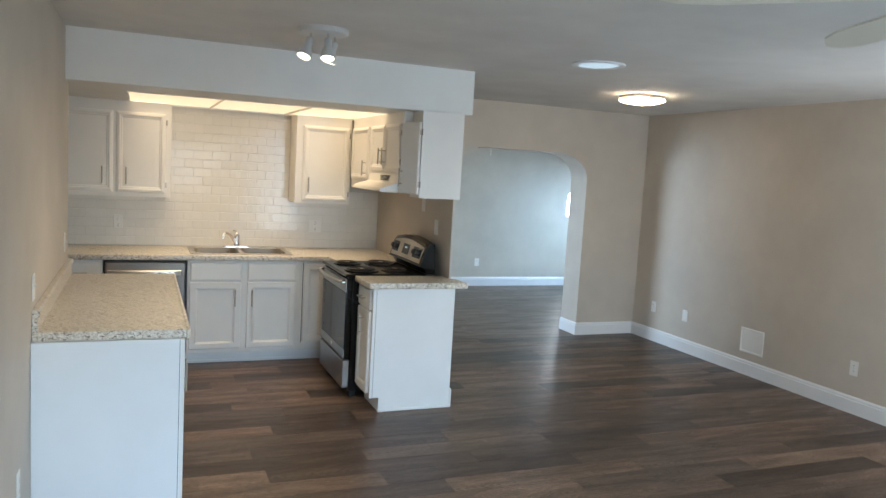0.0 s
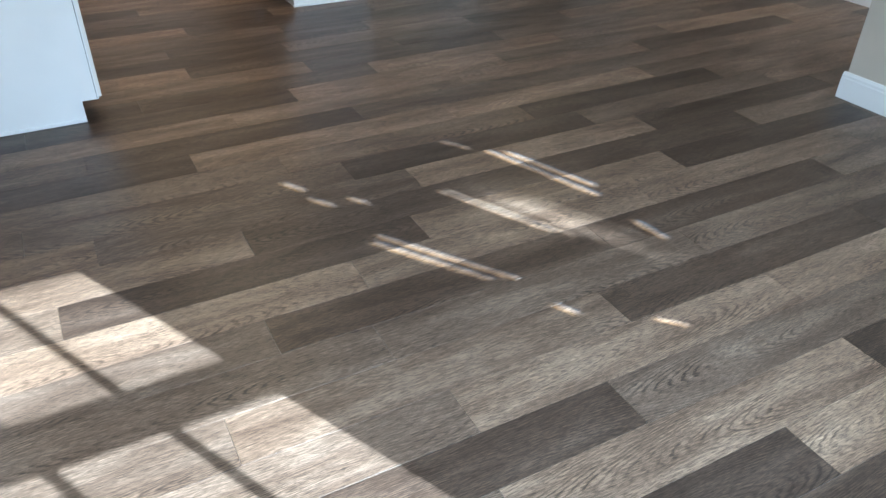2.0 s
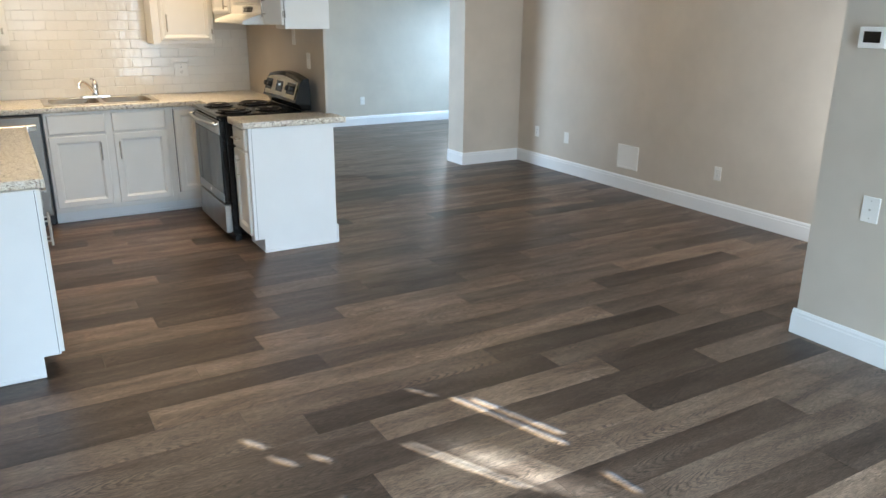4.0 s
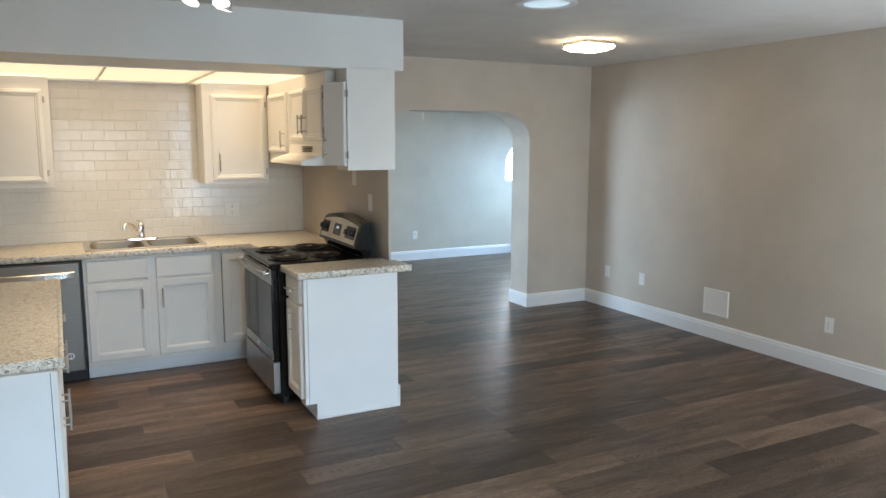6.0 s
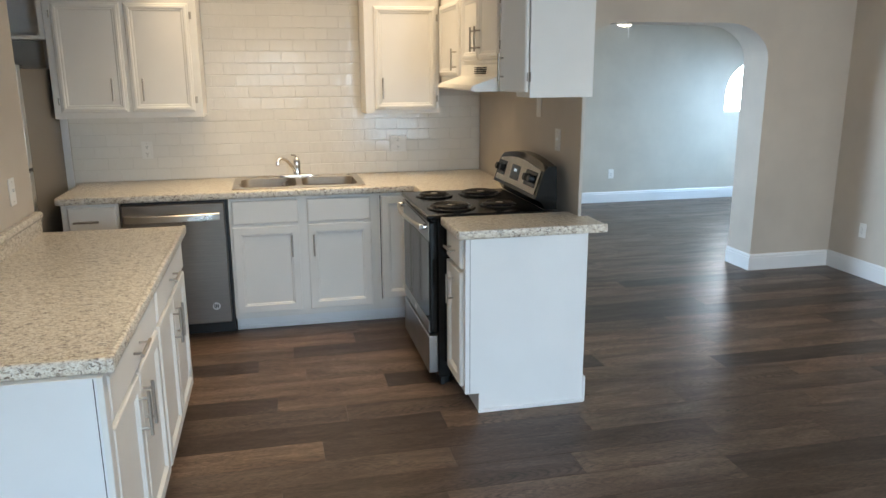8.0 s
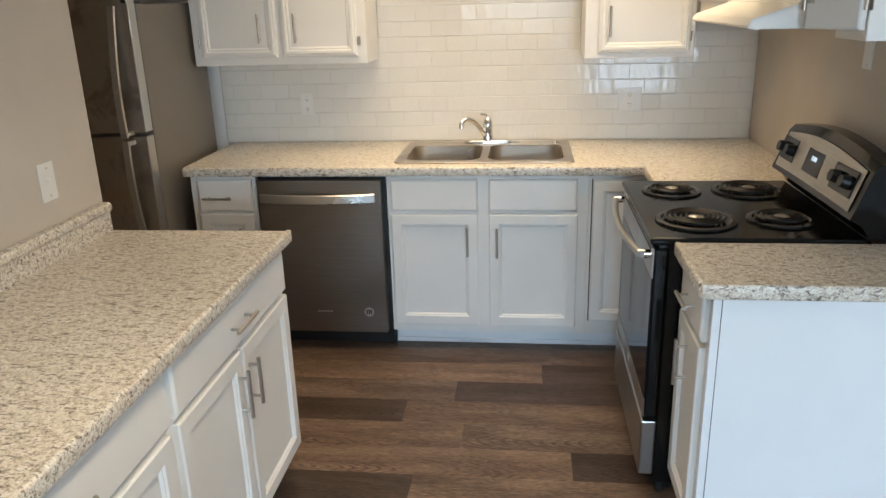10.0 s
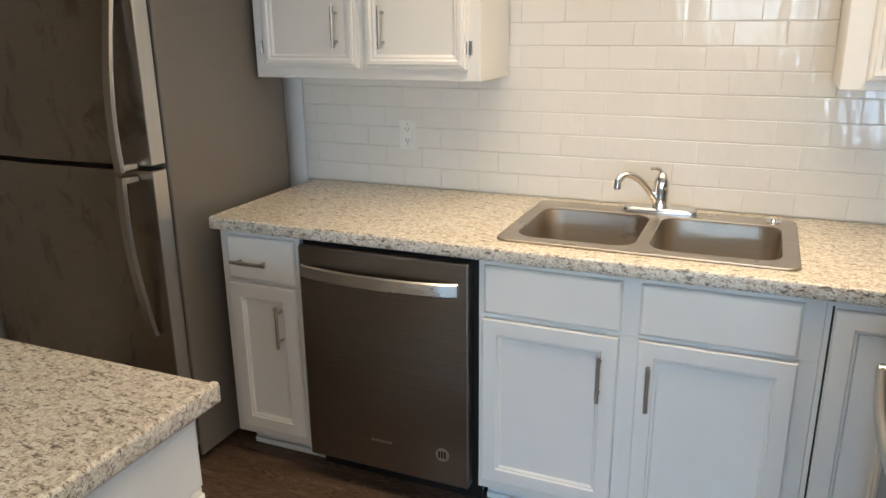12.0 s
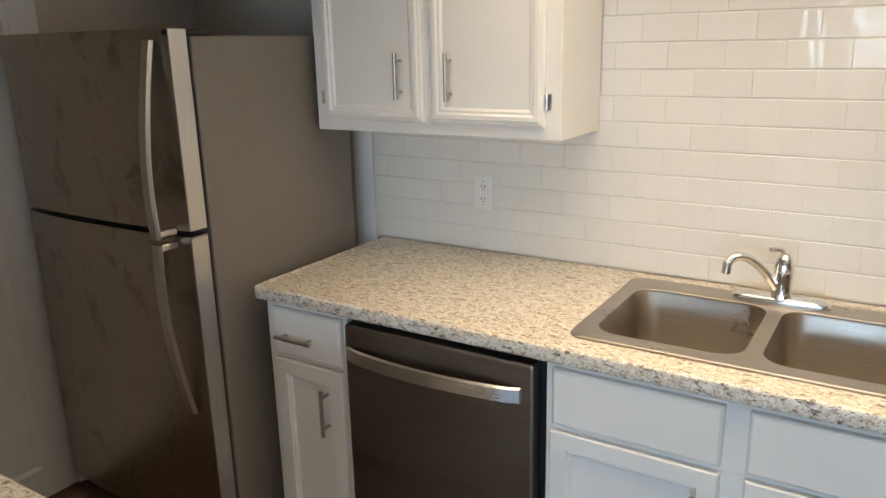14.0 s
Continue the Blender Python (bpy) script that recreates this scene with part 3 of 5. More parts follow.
wt = thing("worktop", (0.5, 6.7, UNDER), "speckled beige granite-look laminate worktop along the back wall", "worktop")
part("slab", worktop_with_hole(), M_granite, wt)
wt = thing("worktop", (0, 4.5, UNDER), "speckled granite-look laminate worktop on the long peninsula", "worktop")
part("slab", rolled_top([(XL + 0.002, 3.645), (0.318, 3.645), (0.318, 5.39), (XL + 0.002, 5.39)]), M_granite, wt)
_bm = extrude(B(), [(XL + 0.002, TOP - 0.002), (XL + 0.024, TOP - 0.002), (XL + 0.024, TOP + 0.062), (XL + 0.034, TOP + 0.075), (XL + 0.034, TOP + 0.09), (XL + 0.026, TOP + 0.098), (XL + 0.002, TOP + 0.098)], "y", 3.65, 5.385)
part("upstand", _bm, M_granite, wt)
wt = thing("worktop", (1.93, 5.1, UNDER), "small speckled laminate worktop beside the range", "worktop")
part("slab", rolled_top([(1.565, 4.93), (2.295, 4.93), (2.295, 5.160), (2.243, 5.160), (2.243, 5.293), (1.565, 5.293)]), M_granite, wt)

def lip(parent, x0, x1, y0, y1):
    """The raised rounded front edge of a worktop."""
    return part("front_edge", box(B(), x0, x1, y0, y1, UNDER - 0.002, TOP + 0.003, 0.0075, 3), M_granite, parent, smooth=True)


_tops = [o for o in bpy.data.objects if o.name.startswith("worktop")]
lip(_tops[0], -0.507, 1.632, 6.358, 6.376)
lip(_tops[0], 1.622, 1.640, 6.072, 6.376)
lip(_tops[0], -0.511, -0.493, 6.376, 7.046)
lip(_tops[1], 0.304, 0.324, 3.641, 5.394)
lip(_tops[1], XL + 0.003, 0.304, 3.639, 3.657)
lip(_tops[2], 1.561, 2.299, 4.924, 4.942)
lip(_tops[2], 1.557, 1.575, 4.942, 5.292)

# base units along the back wall
BACK = ("y", 6.388, -1)


def base_unit(x0, x1, label, toe=6.483, hollow=False):
    u = thing("base_cabinet", ((x0 + x1) / 2, 6.7, 0), label, "cabinet", "base cabinets")
    bm = B()
    box(bm, x0, x1, 6.388, 7.04, 0.10, 0.70 if hollow else UNDER - 0.001, 0.001, 1)
    if hollow:
        box(bm, x0, x1, 6.388, 6.408, 0.70, UNDER - 0.001)
    part("body", bm, M_cabinet, u)
    bm = B()
    box(bm, x0, x1, toe, 6.52, 0.0, 0.10)
    box(bm, x0, x1, toe - 0.012, toe, 0.0, 0.022, 0.003)
    part("toe_kick", bm, M_trim, u)
    return u


u = base_unit(-0.485, -0.165, "narrow white base cabinet with a drawer beside the dishwasher")
door(u, BACK, -0.448, -0.182, 0.708, 0.860, DRAWER, (-0.345, 0.776, 0.140, False), name="drawer")
door(u, BACK, -0.452, -0.184, 0.135, 0.693, BASE_DOOR, (-0.245, 0.560, 0.150, True))
u = base_unit(0.462, 1.385, "white sink base cabinet with two panelled doors", hollow=True)
door(u, BACK, 0.482, 0.884, 0.712, 0.860, DRAWER, name="false_front")
door(u, BACK, 0.936, 1.336, 0.712, 0.860, DRAWER, name="false_front")
door(u, BACK, 0.478, 0.884, 0.140, 0.695, BASE_DOOR, (0.836, 0.570, 0.140, True))
door(u, BACK, 0.936, 1.340, 0.140, 0.697, BASE_DOOR, (0.972, 0.566, 0.140, True))
u = base_unit(1.386, 2.19, "white corner base cabinet with a narrow panelled door")
part("gap", fbox(B(), BACK, 1.399, 1.404, 0.0, 0.001, 0.17, 0.86), M_shadow, u)
door(u, BACK, 1.406, 1.600, 0.175, 0.855, BASE_DOOR)

# base units of the long peninsula
WEST = ("x", 0.281, 1)


def side_unit(y0, y1, label):
    u = thing("base_cabinet", (0, (y0 + y1) / 2, 0), label, "cabinet", "base cabinets")
    part("body", box(B(), XL + 0.002, 0.281, y0, y1, 0.10, UNDER - 0.001, 0.001, 1), M_cabinet, u)
    part("toe_kick", box(B(), XL + 0.002, 0.21, y0, y1, 0.0, 0.10), M_trim, u)
    mid = (y0 + y1) / 2
    door(u, WEST, y0 + 0.03, y1 - 0.012, 0.722, 0.862, DRAWER, (mid, 0.79, 0.15, False), name="drawer")
    door(u, WEST, y0 + 0.03, mid - 0.006, 0.125, 0.705, BASE_DOOR, (mid - 0.045, 0.585, 0.15, True))
    door(u, WEST, mid + 0.006, y1 - 0.012, 0.125, 0.705, BASE_DOOR, (mid + 0.04, 0.585, 0.15, True))
    return u


u = side_unit(3.64, 4.489, "white peninsula cabinet with one drawer over two doors")
_bm = extrude(B(), [(XL + 0.002, 0.0), (0.21, 0.0), (0.21, 0.10), (0.284, 0.10), (0.284, UNDER - 0.001), (XL + 0.002, UNDER - 0.001)], "y", 3.615, 3.64)
part("end_panel", _bm, M_trim, u, "smooth white end panel")
part("gap", box(B(), 0.2755, 0.2775, 3.6138, 3.616, 0.105, UNDER - 0.004), M_shadow, u)
part("shoe", box(B(), XL + 0.02, 0.21, 3.606, 3.615, 0, 0.018, 0.003), M_trim, u)
part("filler", box(B(), 0.281, 0.299, 3.616, 3.664, 0.11, UNDER - 0.002, 0.002, 1), M_cabinet, u)
side_unit(4.490, 5.36, "white peninsula cabinet beside the refrigerator nook")

# base unit between range and room
RANGE = ("x", 1.605, -1)
u = thing("base_cabinet", (1.9, 5.1, 0), "narrow white end cabinet with a drawer beside the range", "cabinet", "base cabinets")
part("body", box(B(), 1.605, 2.19, 4.975, 5.292, 0.10, UNDER - 0.001, 0.001, 1), M_cabinet, u)
part("toe_kick", box(B(), 1.67, 2.19, 4.975, 5.292, 0.0, 0.10), M_trim, u)
_bm = extrude(B(), [(1.67, 0.0), (2.21, 0.0), (2.21, UNDER - 0.001), (1.601, UNDER - 0.001), (1.601, 0.10), (1.67, 0.10)], "y", 4.952, 4.975)
part("end_panel", _bm, M_trim, u, "smooth white end panel")
part("gap", box(B(), 1.6225, 1.6242, 4.9508, 4.953, 0.105, UNDER - 0.004), M_shadow, u)
part("shoe", box(B(), 1.665, 2.215, 4.940, 4.952, 0.0, 0.018, 0.003), M_trim, u)
part("back_panel", box(B(), 2.20, 2.212, 4.9755, 5.164, 0.0, UNDER - 0.001), M_trim, u)
part("base_trim", box(B(), 2.2125, 2.226, 4.950, 5.164, 0.0, 0.135, 0.004), M_trim, u)
door(u, RANGE, 5.000, 5.280, 0.722, 0.862, DRAWER, (5.14, 0.79, 0.13, False), name="drawer")
door(u, RANGE, 5.000, 5.280, 0.125, 0.705, BASE_DOOR, (5.15, 0.585, 0.15, True))

# wall units
UPPER = ("y", 6.752, -1)


def wall_unit(x0, x1, y0, y1, z0, z1, label):
    u = thing("wall_cabinet", ((x0 + x1) / 2, (y0 + y1) / 2, z0), label, "cabinet", "wall cabinets")
    part("body", box(B(), x0, x1, y0, y1, z0, z1, 0.002, 1), M_cabinet, u)
    return u


u = wall_unit(-0.546, 0.33, 6.752, 7.045, 1.355, SOFFIT - 0.001, "white wall cabinet with two doors beside the sink")
door(u, UPPER, -0.503, -0.115, 1.392, 2.048, WALL_DOOR, (-0.190, 1.530, 0.138, True), (-0.509, -1))
door(u, UPPER, -0.090, 0.285, 1.392, 2.046, WALL_DOOR, (-0.012, 1.528, 0.138, True), (0.291, 1))
u = wall_unit(1.373, 1.874, 6.752, 7.045, 1.355, SOFFIT - 0.001, "white wall cabinet with one door beside the range hood")
door(u, UPPER, 1.434, 1.850, 1.380, 2.046, WALL_DOOR, (1.485, 1.522, 0.138, True), (1.856, 1))
HOODF = ("x", 1.888, -1)
u = wall_unit(1.888, 2.243, 6.112, 6.751, 1.525, SOFFIT - 0.001, "white corner wall cabinet beside the range hood")
door(u, HOODF, 6.20, 6.720, 1.60, 2.046, WALL_DOOR, (6.245, 1.70, 0.13, True))
u = wall_unit(1.888, 2.243, 5.335, 6.111, 1.668, SOFFIT - 0.001, "white wall cabinet with two small doors over the hood")
door(u, HOODF, 5.355, 5.735, 1.690, 2.046, WALL_DOOR, (5.70, 1.80, 0.13, True), (5.349, -1))
door(u, HOODF, 5.745, 6.100, 1.690, 2.046, WALL_DOOR, (5.79, 1.80, 0.13, True))
u = wall_unit(1.958, 2.28, 5.128, 5.330, 1.508, SOFFIT - 0.001, "narrow white end cabinet with its door ajar")
AJAR = ("x", 0.0, -1)
d = part("door", stepped(B(), AJAR, 0.004, 0.192, 0.02, 0.535, DRAWER), M_cabinet, u, "narrow white door standing ajar")
bar_pull(d, AJAR, 0.165, 0.135, 0.13, True)
for z in (0.09, 0.465):
    hinge(d, AJAR, -0.004, z, -1)
d.matrix_parent_inverse = Matrix.Identity(4)
d.matrix_basis = Matrix.Translation((1.956, 5.132, 1.515)) @ pose(0, 0, 0, 0, 0, 24)
d.matrix_parent_inverse = u.matrix_basis.inverted()
for c in d.children:
    c.matrix_parent_inverse = Matrix.Identity(4)

# open shelf over the refrigerator
u = thing("open_shelf", (-1.0, 6.9, 1.83), "open white shelf box over the refrigerator", "shelf")
_bm = B()
box(_bm, -1.458, -0.549, 6.752, 7.05, 1.83, 1.852)
box(_bm, -1.458, -1.40, 6.752, 7.05, 1.852, SOFFIT - 0.001)
box(_bm, -0.575, -0.549, 6.752, 7.05, 1.852, SOFFIT - 0.001)
box(_bm, -1.40, -0.575, 6.752, 6.772, 2.105, SOFFIT - 0.001)
box(_bm, -1.40, -0.575, 7.035, 7.05, 1.852, SOFFIT - 0.001)
part("body", _bm, M_cabinet, u)
setting("trim", box(B(), -0.64, -0.553, 7.046, 7.0555, 0.0, 1.83), M_trim, "white painted strip beside the tiles", "trim")

# door on the nook's end wall
dr = tagged(new("door_1"), "white panelled door in a white casing", "door", kind="structure")
NOOK = ("x", -1.459, 1)
part("door_leaf", stepped(B(), NOOK, 5.45, 6.23, 0.01, 2.03, [(0, 0), (0, 0.02), (0.12, 0.02), (0.135, 0.012)]), M_trim, dr)
_bm = B()
for a, b in ((5.35, 5.445), (6.235, 6.36)):
    fbox(_bm, NOOK, a, b, 0.0, 0.022, 0.0, 2.12, 0.004)
    fbox(_bm, NOOK, a + 0.02, b - 0.03, 0.022, 0.03, 0.0, 2.10, 0.003)
part("casing", _bm, M_trim, dr)

# refrigerator
M_fridge_side = painted("grey_textured_appliance_paint", (0.185, 0.165, 0.142), 0.42, 0.35, 500, 0.05)
M_smudged = brushed("smudged_dark_stainless", (0.42, 0.375, 0.325), 0.32, "x", 0.05)
_n = grain(M_smudged, coords(M_smudged, (1, 1, 2.2)), 7.0, 5, 0.7)
_r = ramp(M_smudged, _n, "Fac", [(0.45, (0.29,) * 3), (0.62, (0.32,) * 3), (0.75, (0.38,) * 3)])
join(M_smudged, _r, 0, bsdf(M_smudged), "Roughness")
_film = ramp(M_smudged, grain(M_smudged, coords(M_smudged, (1.4, 1, 1.0)), 5.0, 6, 0.62, 0.6), "Fac", [(0.36, (0.62, 0.60, 0.58)), (0.46, (1, 1, 1)), (0.62, (1, 1, 1)), (0.72, (0.80, 0.79, 0.78))])
_m = mix(M_smudged, (bsdf(M_smudged).inputs["Base Color"].links[0].from_node, 0), (_film, 0), 0.8)
join(M_smudged, _m, 2, bsdf(M_smudged), "Base Color")
M_steel_edge = brushed("bright_steel_edge", (0.60, 0.58, 0.545), 0.34, "z", 0.05)

fr = thing("refrigerator", (-0.985, 6.6, 0), "dark stainless top-freezer refrigerator with smudged doors", "refrigerator")
part("body", box(B(), -1.40, -0.570, 6.275, 6.943, 0.03, 1.66, 0.006), M_fridge_side, fr, "grey textured side")


def fridge_door(name, z0, z1):
    x0, x1, back, mid = -1.405, -0.572, 6.262, 6.185
    pts = [(x0, back), (x1, back), (x1, mid + 0.022)]
    n = 14
    pts += [(x1 - 0.004 - (x1 - x0 - 0.008) * k / n, mid + 0.018 - 0.026 * math.sin(math.pi * k / n) ** 0.7) for k in range(n + 1)]
    pts += [(x0, mid + 0.022)]
    d = part(name, extrude(B(), pts, "z", z0, z1), M_smudged, fr)
    part("edge", box(B(), -0.5725, -0.566, mid + 0.012, back - 0.004, z0 + 0.002, z1 - 0.002, 0.002), M_steel_edge, d, "bright steel door edge")
    part("gasket", box(B(), -1.39, -0.585, back, 6.276, z0 + 0.01, z1 - 0.01), M_black_plastic, d)
    return d


def swept_bar(parent, x, near, far):
    """A flat handle that stands off the door at its free end and sweeps back into the door at the other."""
    bm = B()
    n, rows = 16, []
    for k in range(n + 1):
        t = k / n
        z = near + (far - near) * t
        y = 6.180 - 0.052 * math.cos(math.pi / 2 * t) ** 0.8 * (1 + 0.25 * math.sin(math.pi * t))
        rows.append([bm.verts.new((x + dx, y + dy, z)) for dx, dy in ((-0.017, 0.0), (-0.014, -0.008), (0.014, -0.008), (0.017, 0.0), (0.014, 0.008), (-0.014, 0.008))])
    for p, q in zip(rows, rows[1:]):
        for k in range(6):
            bm.faces.new((p[k], p[(k + 1) % 6], q[(k + 1) % 6], q[k]))
    bm.faces.new(rows[0][::-1])
    bm.faces.new(rows[-1])
    z = near + 0.012 * (1 if far > near else -1)
    box(bm, x - 0.013, x + 0.013, 6.130, 6.192, z - 0.010, z + 0.010, 0.003, 1)
    bmesh.ops.recalc_face_normals(bm, faces=bm.faces[:])
    return part("handle", bm, M_steel_edge, parent, "swept satin steel handle", smooth=True)


d = fridge_door("freezer_door", 1.118, 1.680)
swept_bar(d, -0.630, 1.106, 1.650)
d = fridge_door("fridge_door", 0.085, 1.100)
swept_bar(d, -0.630, 1.090, 0.540)
part("hinge_cover", box(B(), -0.66, -0.575, 6.20, 6.34, 1.661, 1.678, 0.004), M_black_plastic, fr)
part("base_grille", box(B(), -1.395, -0.58, 6.26, 6.30, 0.012, 0.08, 0.003), M_black_plastic, fr)
for x in (-1.33, -0.62):
    part("foot", rod(B(), (x, 6.31, 0), (x, 6.31, 0.03), 0.018), M_black_plastic, fr)
    part("foot", rod(B(), (x, 6.90, 0), (x, 6.90, 0.03), 0.018), M_black_plastic, fr)

# dishwasher
dw = thing("dishwasher", (0.145, 6.7, 0), "dark stainless dishwasher with a bright bowed handle", "dishwasher")
part("tub", box(B(), -0.158, 0.456, 6.40, 7.0, 0.10, 0.872), M_black_plastic, dw)
part("front", box(B(), -0.150, 0.440, 6.352, 6.40, 0.098, 0.862, 0.006), M_slate, dw)
part("kick_plate", box(B(), -0.156, 0.455, 6.45, 6.47, 0.004, 0.10), M_black_plastic, dw)
for x in (-0.12, 0.42):
    part("foot", rod(B(), (x, 6.47, 0), (x, 6.47, 0.10), 0.014, 8), M_black_plastic, dw)
_bm = B()
rows = []
for k in range(19):
    t = k / 18
    x = -0.135 + 0.545 * t
    y = 6.345 - 0.034 * math.sin(math.pi * t) ** 0.6
    rows.append([_bm.verts.new(p) for p in ((x, y, 0.757), (x, y - 0.006, 0.762), (x, y - 0.006, 0.797), (x, y, 0.802), (x, y + 0.008, 0.797), (x, y + 0.008, 0.762))])
for p, q in zip(rows, rows[1:]):
    for k in range(6):
        _bm.faces.new((p[k], p[(k + 1) % 6], q[(k + 1) % 6], q[k]))
_bm.faces.new(rows[0][::-1])
_bm.faces.new(rows[-1])
bmesh.ops.recalc_face_normals(_bm, faces=_bm.faces[:])
part("handle", _bm, M_steel, dw, "bowed bright steel handle", smooth=True)
_bm = B()
rod(_bm, (0.352, 6.3525, 0.208), (0.352, 6.3505, 0.208), 0.024, 24)
part("badge", _bm, M_steel, dw, "round pale badge")
_bm = B()
for k in range(3):
    box(_bm, 0.338 + 0.010 * k, 0.344 + 0.010 * k, 6.3492, 6.3506, 0.196, 0.221)
part("badge_mark", _bm, M_black_plastic, dw)
_bm = B()
for k in range(6):
    box(_bm, 0.095 + 0.013 * k, 0.104 + 0.013 * k, 6.3510, 6.3525, 0.205, 0.213)
part("lettering", _bm, M_steel, dw)

# range with coil burners
rg = thing("range", (1.85, 5.68, 0), "black and stainless electric range with four coil burners", "range")
RY0, RY1 = 5.302, 6.062
part("body", box(B(), 1.545, 2.15, RY0, RY1, 0.05, 0.905, 0.004), M_black, rg)
_bm = B()
box(_bm, 1.488, 2.12, RY0 - 0.004, RY1 + 0.004, 0.905, 0.928, 0.008)
part("cooktop", _bm, M_black, rg, "glossy black enamel cooktop")
for y in (RY0 + 0.06, RY1 - 0.06):
    for x in (1.60, 2.09):
        part("foot", rod(B(), (x, y, 0), (x, y, 0.055), 0.018), M_black_plastic, rg)
M_fascia = brushed("pale_steel_fascia", (0.86, 0.83, 0.78), 0.48, "y")
M_coil = material("burner_coil", (0.018, 0.017, 0.017), 0.45, 0.6)
M_bowl = material("dark_drip_bowl", (0.03, 0.03, 0.032), 0.18, 0.8)
M_medal = brushed("burner_medallion", (0.62, 0.58, 0.5), 0.3, "x", 0.05)


def burner(x, y, radius):
    bowl = part("drip_bowl", lathe(B(), [(radius + 0.03, 0.002), (radius + 0.028, 0.007), (radius + 0.012, 0.009), (radius + 0.006, 0.003), (0.03, 0.0012), (0.0, 0.001)], (x, y, 0.928)), M_bowl, rg, "dark drip bowl", smooth=True)
    pts, turns = [], 4.6 if radius > 0.085 else 3.6
    steps = int(turns * 22)
    for k in range(steps + 1):
        t = k / steps
        r = 0.024 + (radius - 0.024) * t
        a = 2 * math.pi * turns * t
        pts.append((x + r * math.cos(a), y + r * math.sin(a), 0.9425))
    part("coil", tube(B(), pts, 0.0058, 6), M_coil, bowl, "black spiral heating coil", smooth=True)
    part("medallion", lathe(B(), [(0.024, 0.008), (0.026, 0.0145), (0.020, 0.018), (0.0, 0.0185)], (x, y, 0.928), 20), M_medal, bowl, "pale metal centre cap", smooth=True)


burner(1.650, 5.880, 0.078)
burner(1.660, 5.490, 0.100)
burner(1.930, 5.890, 0.100)
burner(1.930, 5.500, 0.078)
# oven door: steel frame round dark glass
OVEN = ("x", 1.545, -1)
od = part("oven_door", fbox(B(), OVEN, RY0 + 0.006, RY1 - 0.006, 0.0, 0.042, 0.295, 0.890, 0.006), M_black, rg)
part("door_glass", fbox(B(), OVEN, RY0 + 0.012, RY1 - 0.012, 0.042, 0.046, 0.365, 0.786, 0.001), M_glass_black, od, "glossy dark oven glass")
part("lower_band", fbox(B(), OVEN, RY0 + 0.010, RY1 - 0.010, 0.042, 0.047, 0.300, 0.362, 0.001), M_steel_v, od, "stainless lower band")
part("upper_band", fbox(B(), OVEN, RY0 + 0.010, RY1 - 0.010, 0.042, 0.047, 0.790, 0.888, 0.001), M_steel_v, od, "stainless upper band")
part("badge", fbox(B(), OVEN, 5.665, 5.70, 0.047, 0.049, 0.320, 0.345, 0.001), M_white_plastic, od, "small pale badge")
_bm = B()
tube(_bm, [(1.466 - 0.032 * math.sin(math.pi * k / 12), RY0 + 0.03 + (RY1 - RY0 - 0.06) * k / 12, 0.862) for k in range(13)], 0.012, 12)
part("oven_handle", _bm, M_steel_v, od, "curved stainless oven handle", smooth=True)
for y in (RY0 + 0.045, RY1 - 0.045):
    part("handle_post", rod(B(), (1.50, y, 0.862), (1.456, y, 0.862), 0.014), M_chrome, od, smooth=True)
_bm = B()
for k in range(16):
    y = RY0 + 0.06 + (RY1 - RY0 - 0.12) * k / 15
    fbox(_bm, OVEN, y - 0.014, y + 0.014, 0.0, 0.002, 0.874, 0.882)
part("front_rail", fbox(B(), OVEN, RY0 + 0.003, RY1 - 0.003, 0.0, 0.030, 0.892, 0.9045, 0.002), M_black, rg)
for v in _bm.verts:
    v.co.x -= 0.0465
part("vent_slots", _bm, M_black_plastic, rg)
part("kick_panel", box(B(), 1.56, 1.58, RY0 + 0.01, RY1 - 0.01, 0.004, 0.074), M_black_plastic, rg)
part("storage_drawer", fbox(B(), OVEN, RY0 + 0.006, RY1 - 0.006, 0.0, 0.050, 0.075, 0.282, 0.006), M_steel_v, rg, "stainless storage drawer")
# control panel standing at the back, its face leaning and its top arched
_bm = B()
prof = [(2.12, 0.928), (2.098, 0.965), (2.060, 0.985), (2.072, 1.02), (2.110, 1.150), (2.130, 1.175), (2.175, 1.178), (2.185, 0.928)]
secs = []
n = 16
for k in range(n + 1):
    t = k / n
    arch = 0.035 * (math.sin(math.pi * t) - 0.0)
    y = RY0 + 0.004 + (RY1 - RY0 - 0.008) * t
    secs.append([_bm.verts.new((x, y, z + (arch - 0.025) * max(0.0, (z - 0.985) / 0.19))) for x, z in prof])
for p, q in zip(secs, secs[1:]):
    for k in range(len(prof)):
        _bm.faces.new((p[k], p[(k + 1) % len(prof)], q[(k + 1) % len(prof)], q[k]))
_bm.faces.new(secs[0])
_bm.faces.new(secs[-1][::-1])
bmesh.ops.recalc_face_normals(_bm, faces=_bm.faces[:])
bg = part("control_panel", _bm, M_black, rg, "black backguard with an arched top")
_bm = B()
secs = []
for k in range(n + 1):
    t = k / n
    arch = 0.035 * math.sin(math.pi * t) - 0.025
    y = RY0 + 0.035 + (RY1 - RY0 - 0.07) * t
    low, high = (2.0665, 1.005), (2.1075, 1.148)
    secs.append([_bm.verts.new((x - 0.004, y, z + arch * max(0.0, (z - 0.985) / 0.19) + dz)) for (x, z), dz in ((low, 0), (high, 0))])
for p, q in zip(secs, secs[1:]):
    _bm.faces.new((p[0], p[1], q[1], q[0]))
bmesh.ops.solidify(_bm, geom=_bm.faces[:], thickness=0.003)
part("steel_fascia", _bm, M_fascia, bg, "stainless control fascia")
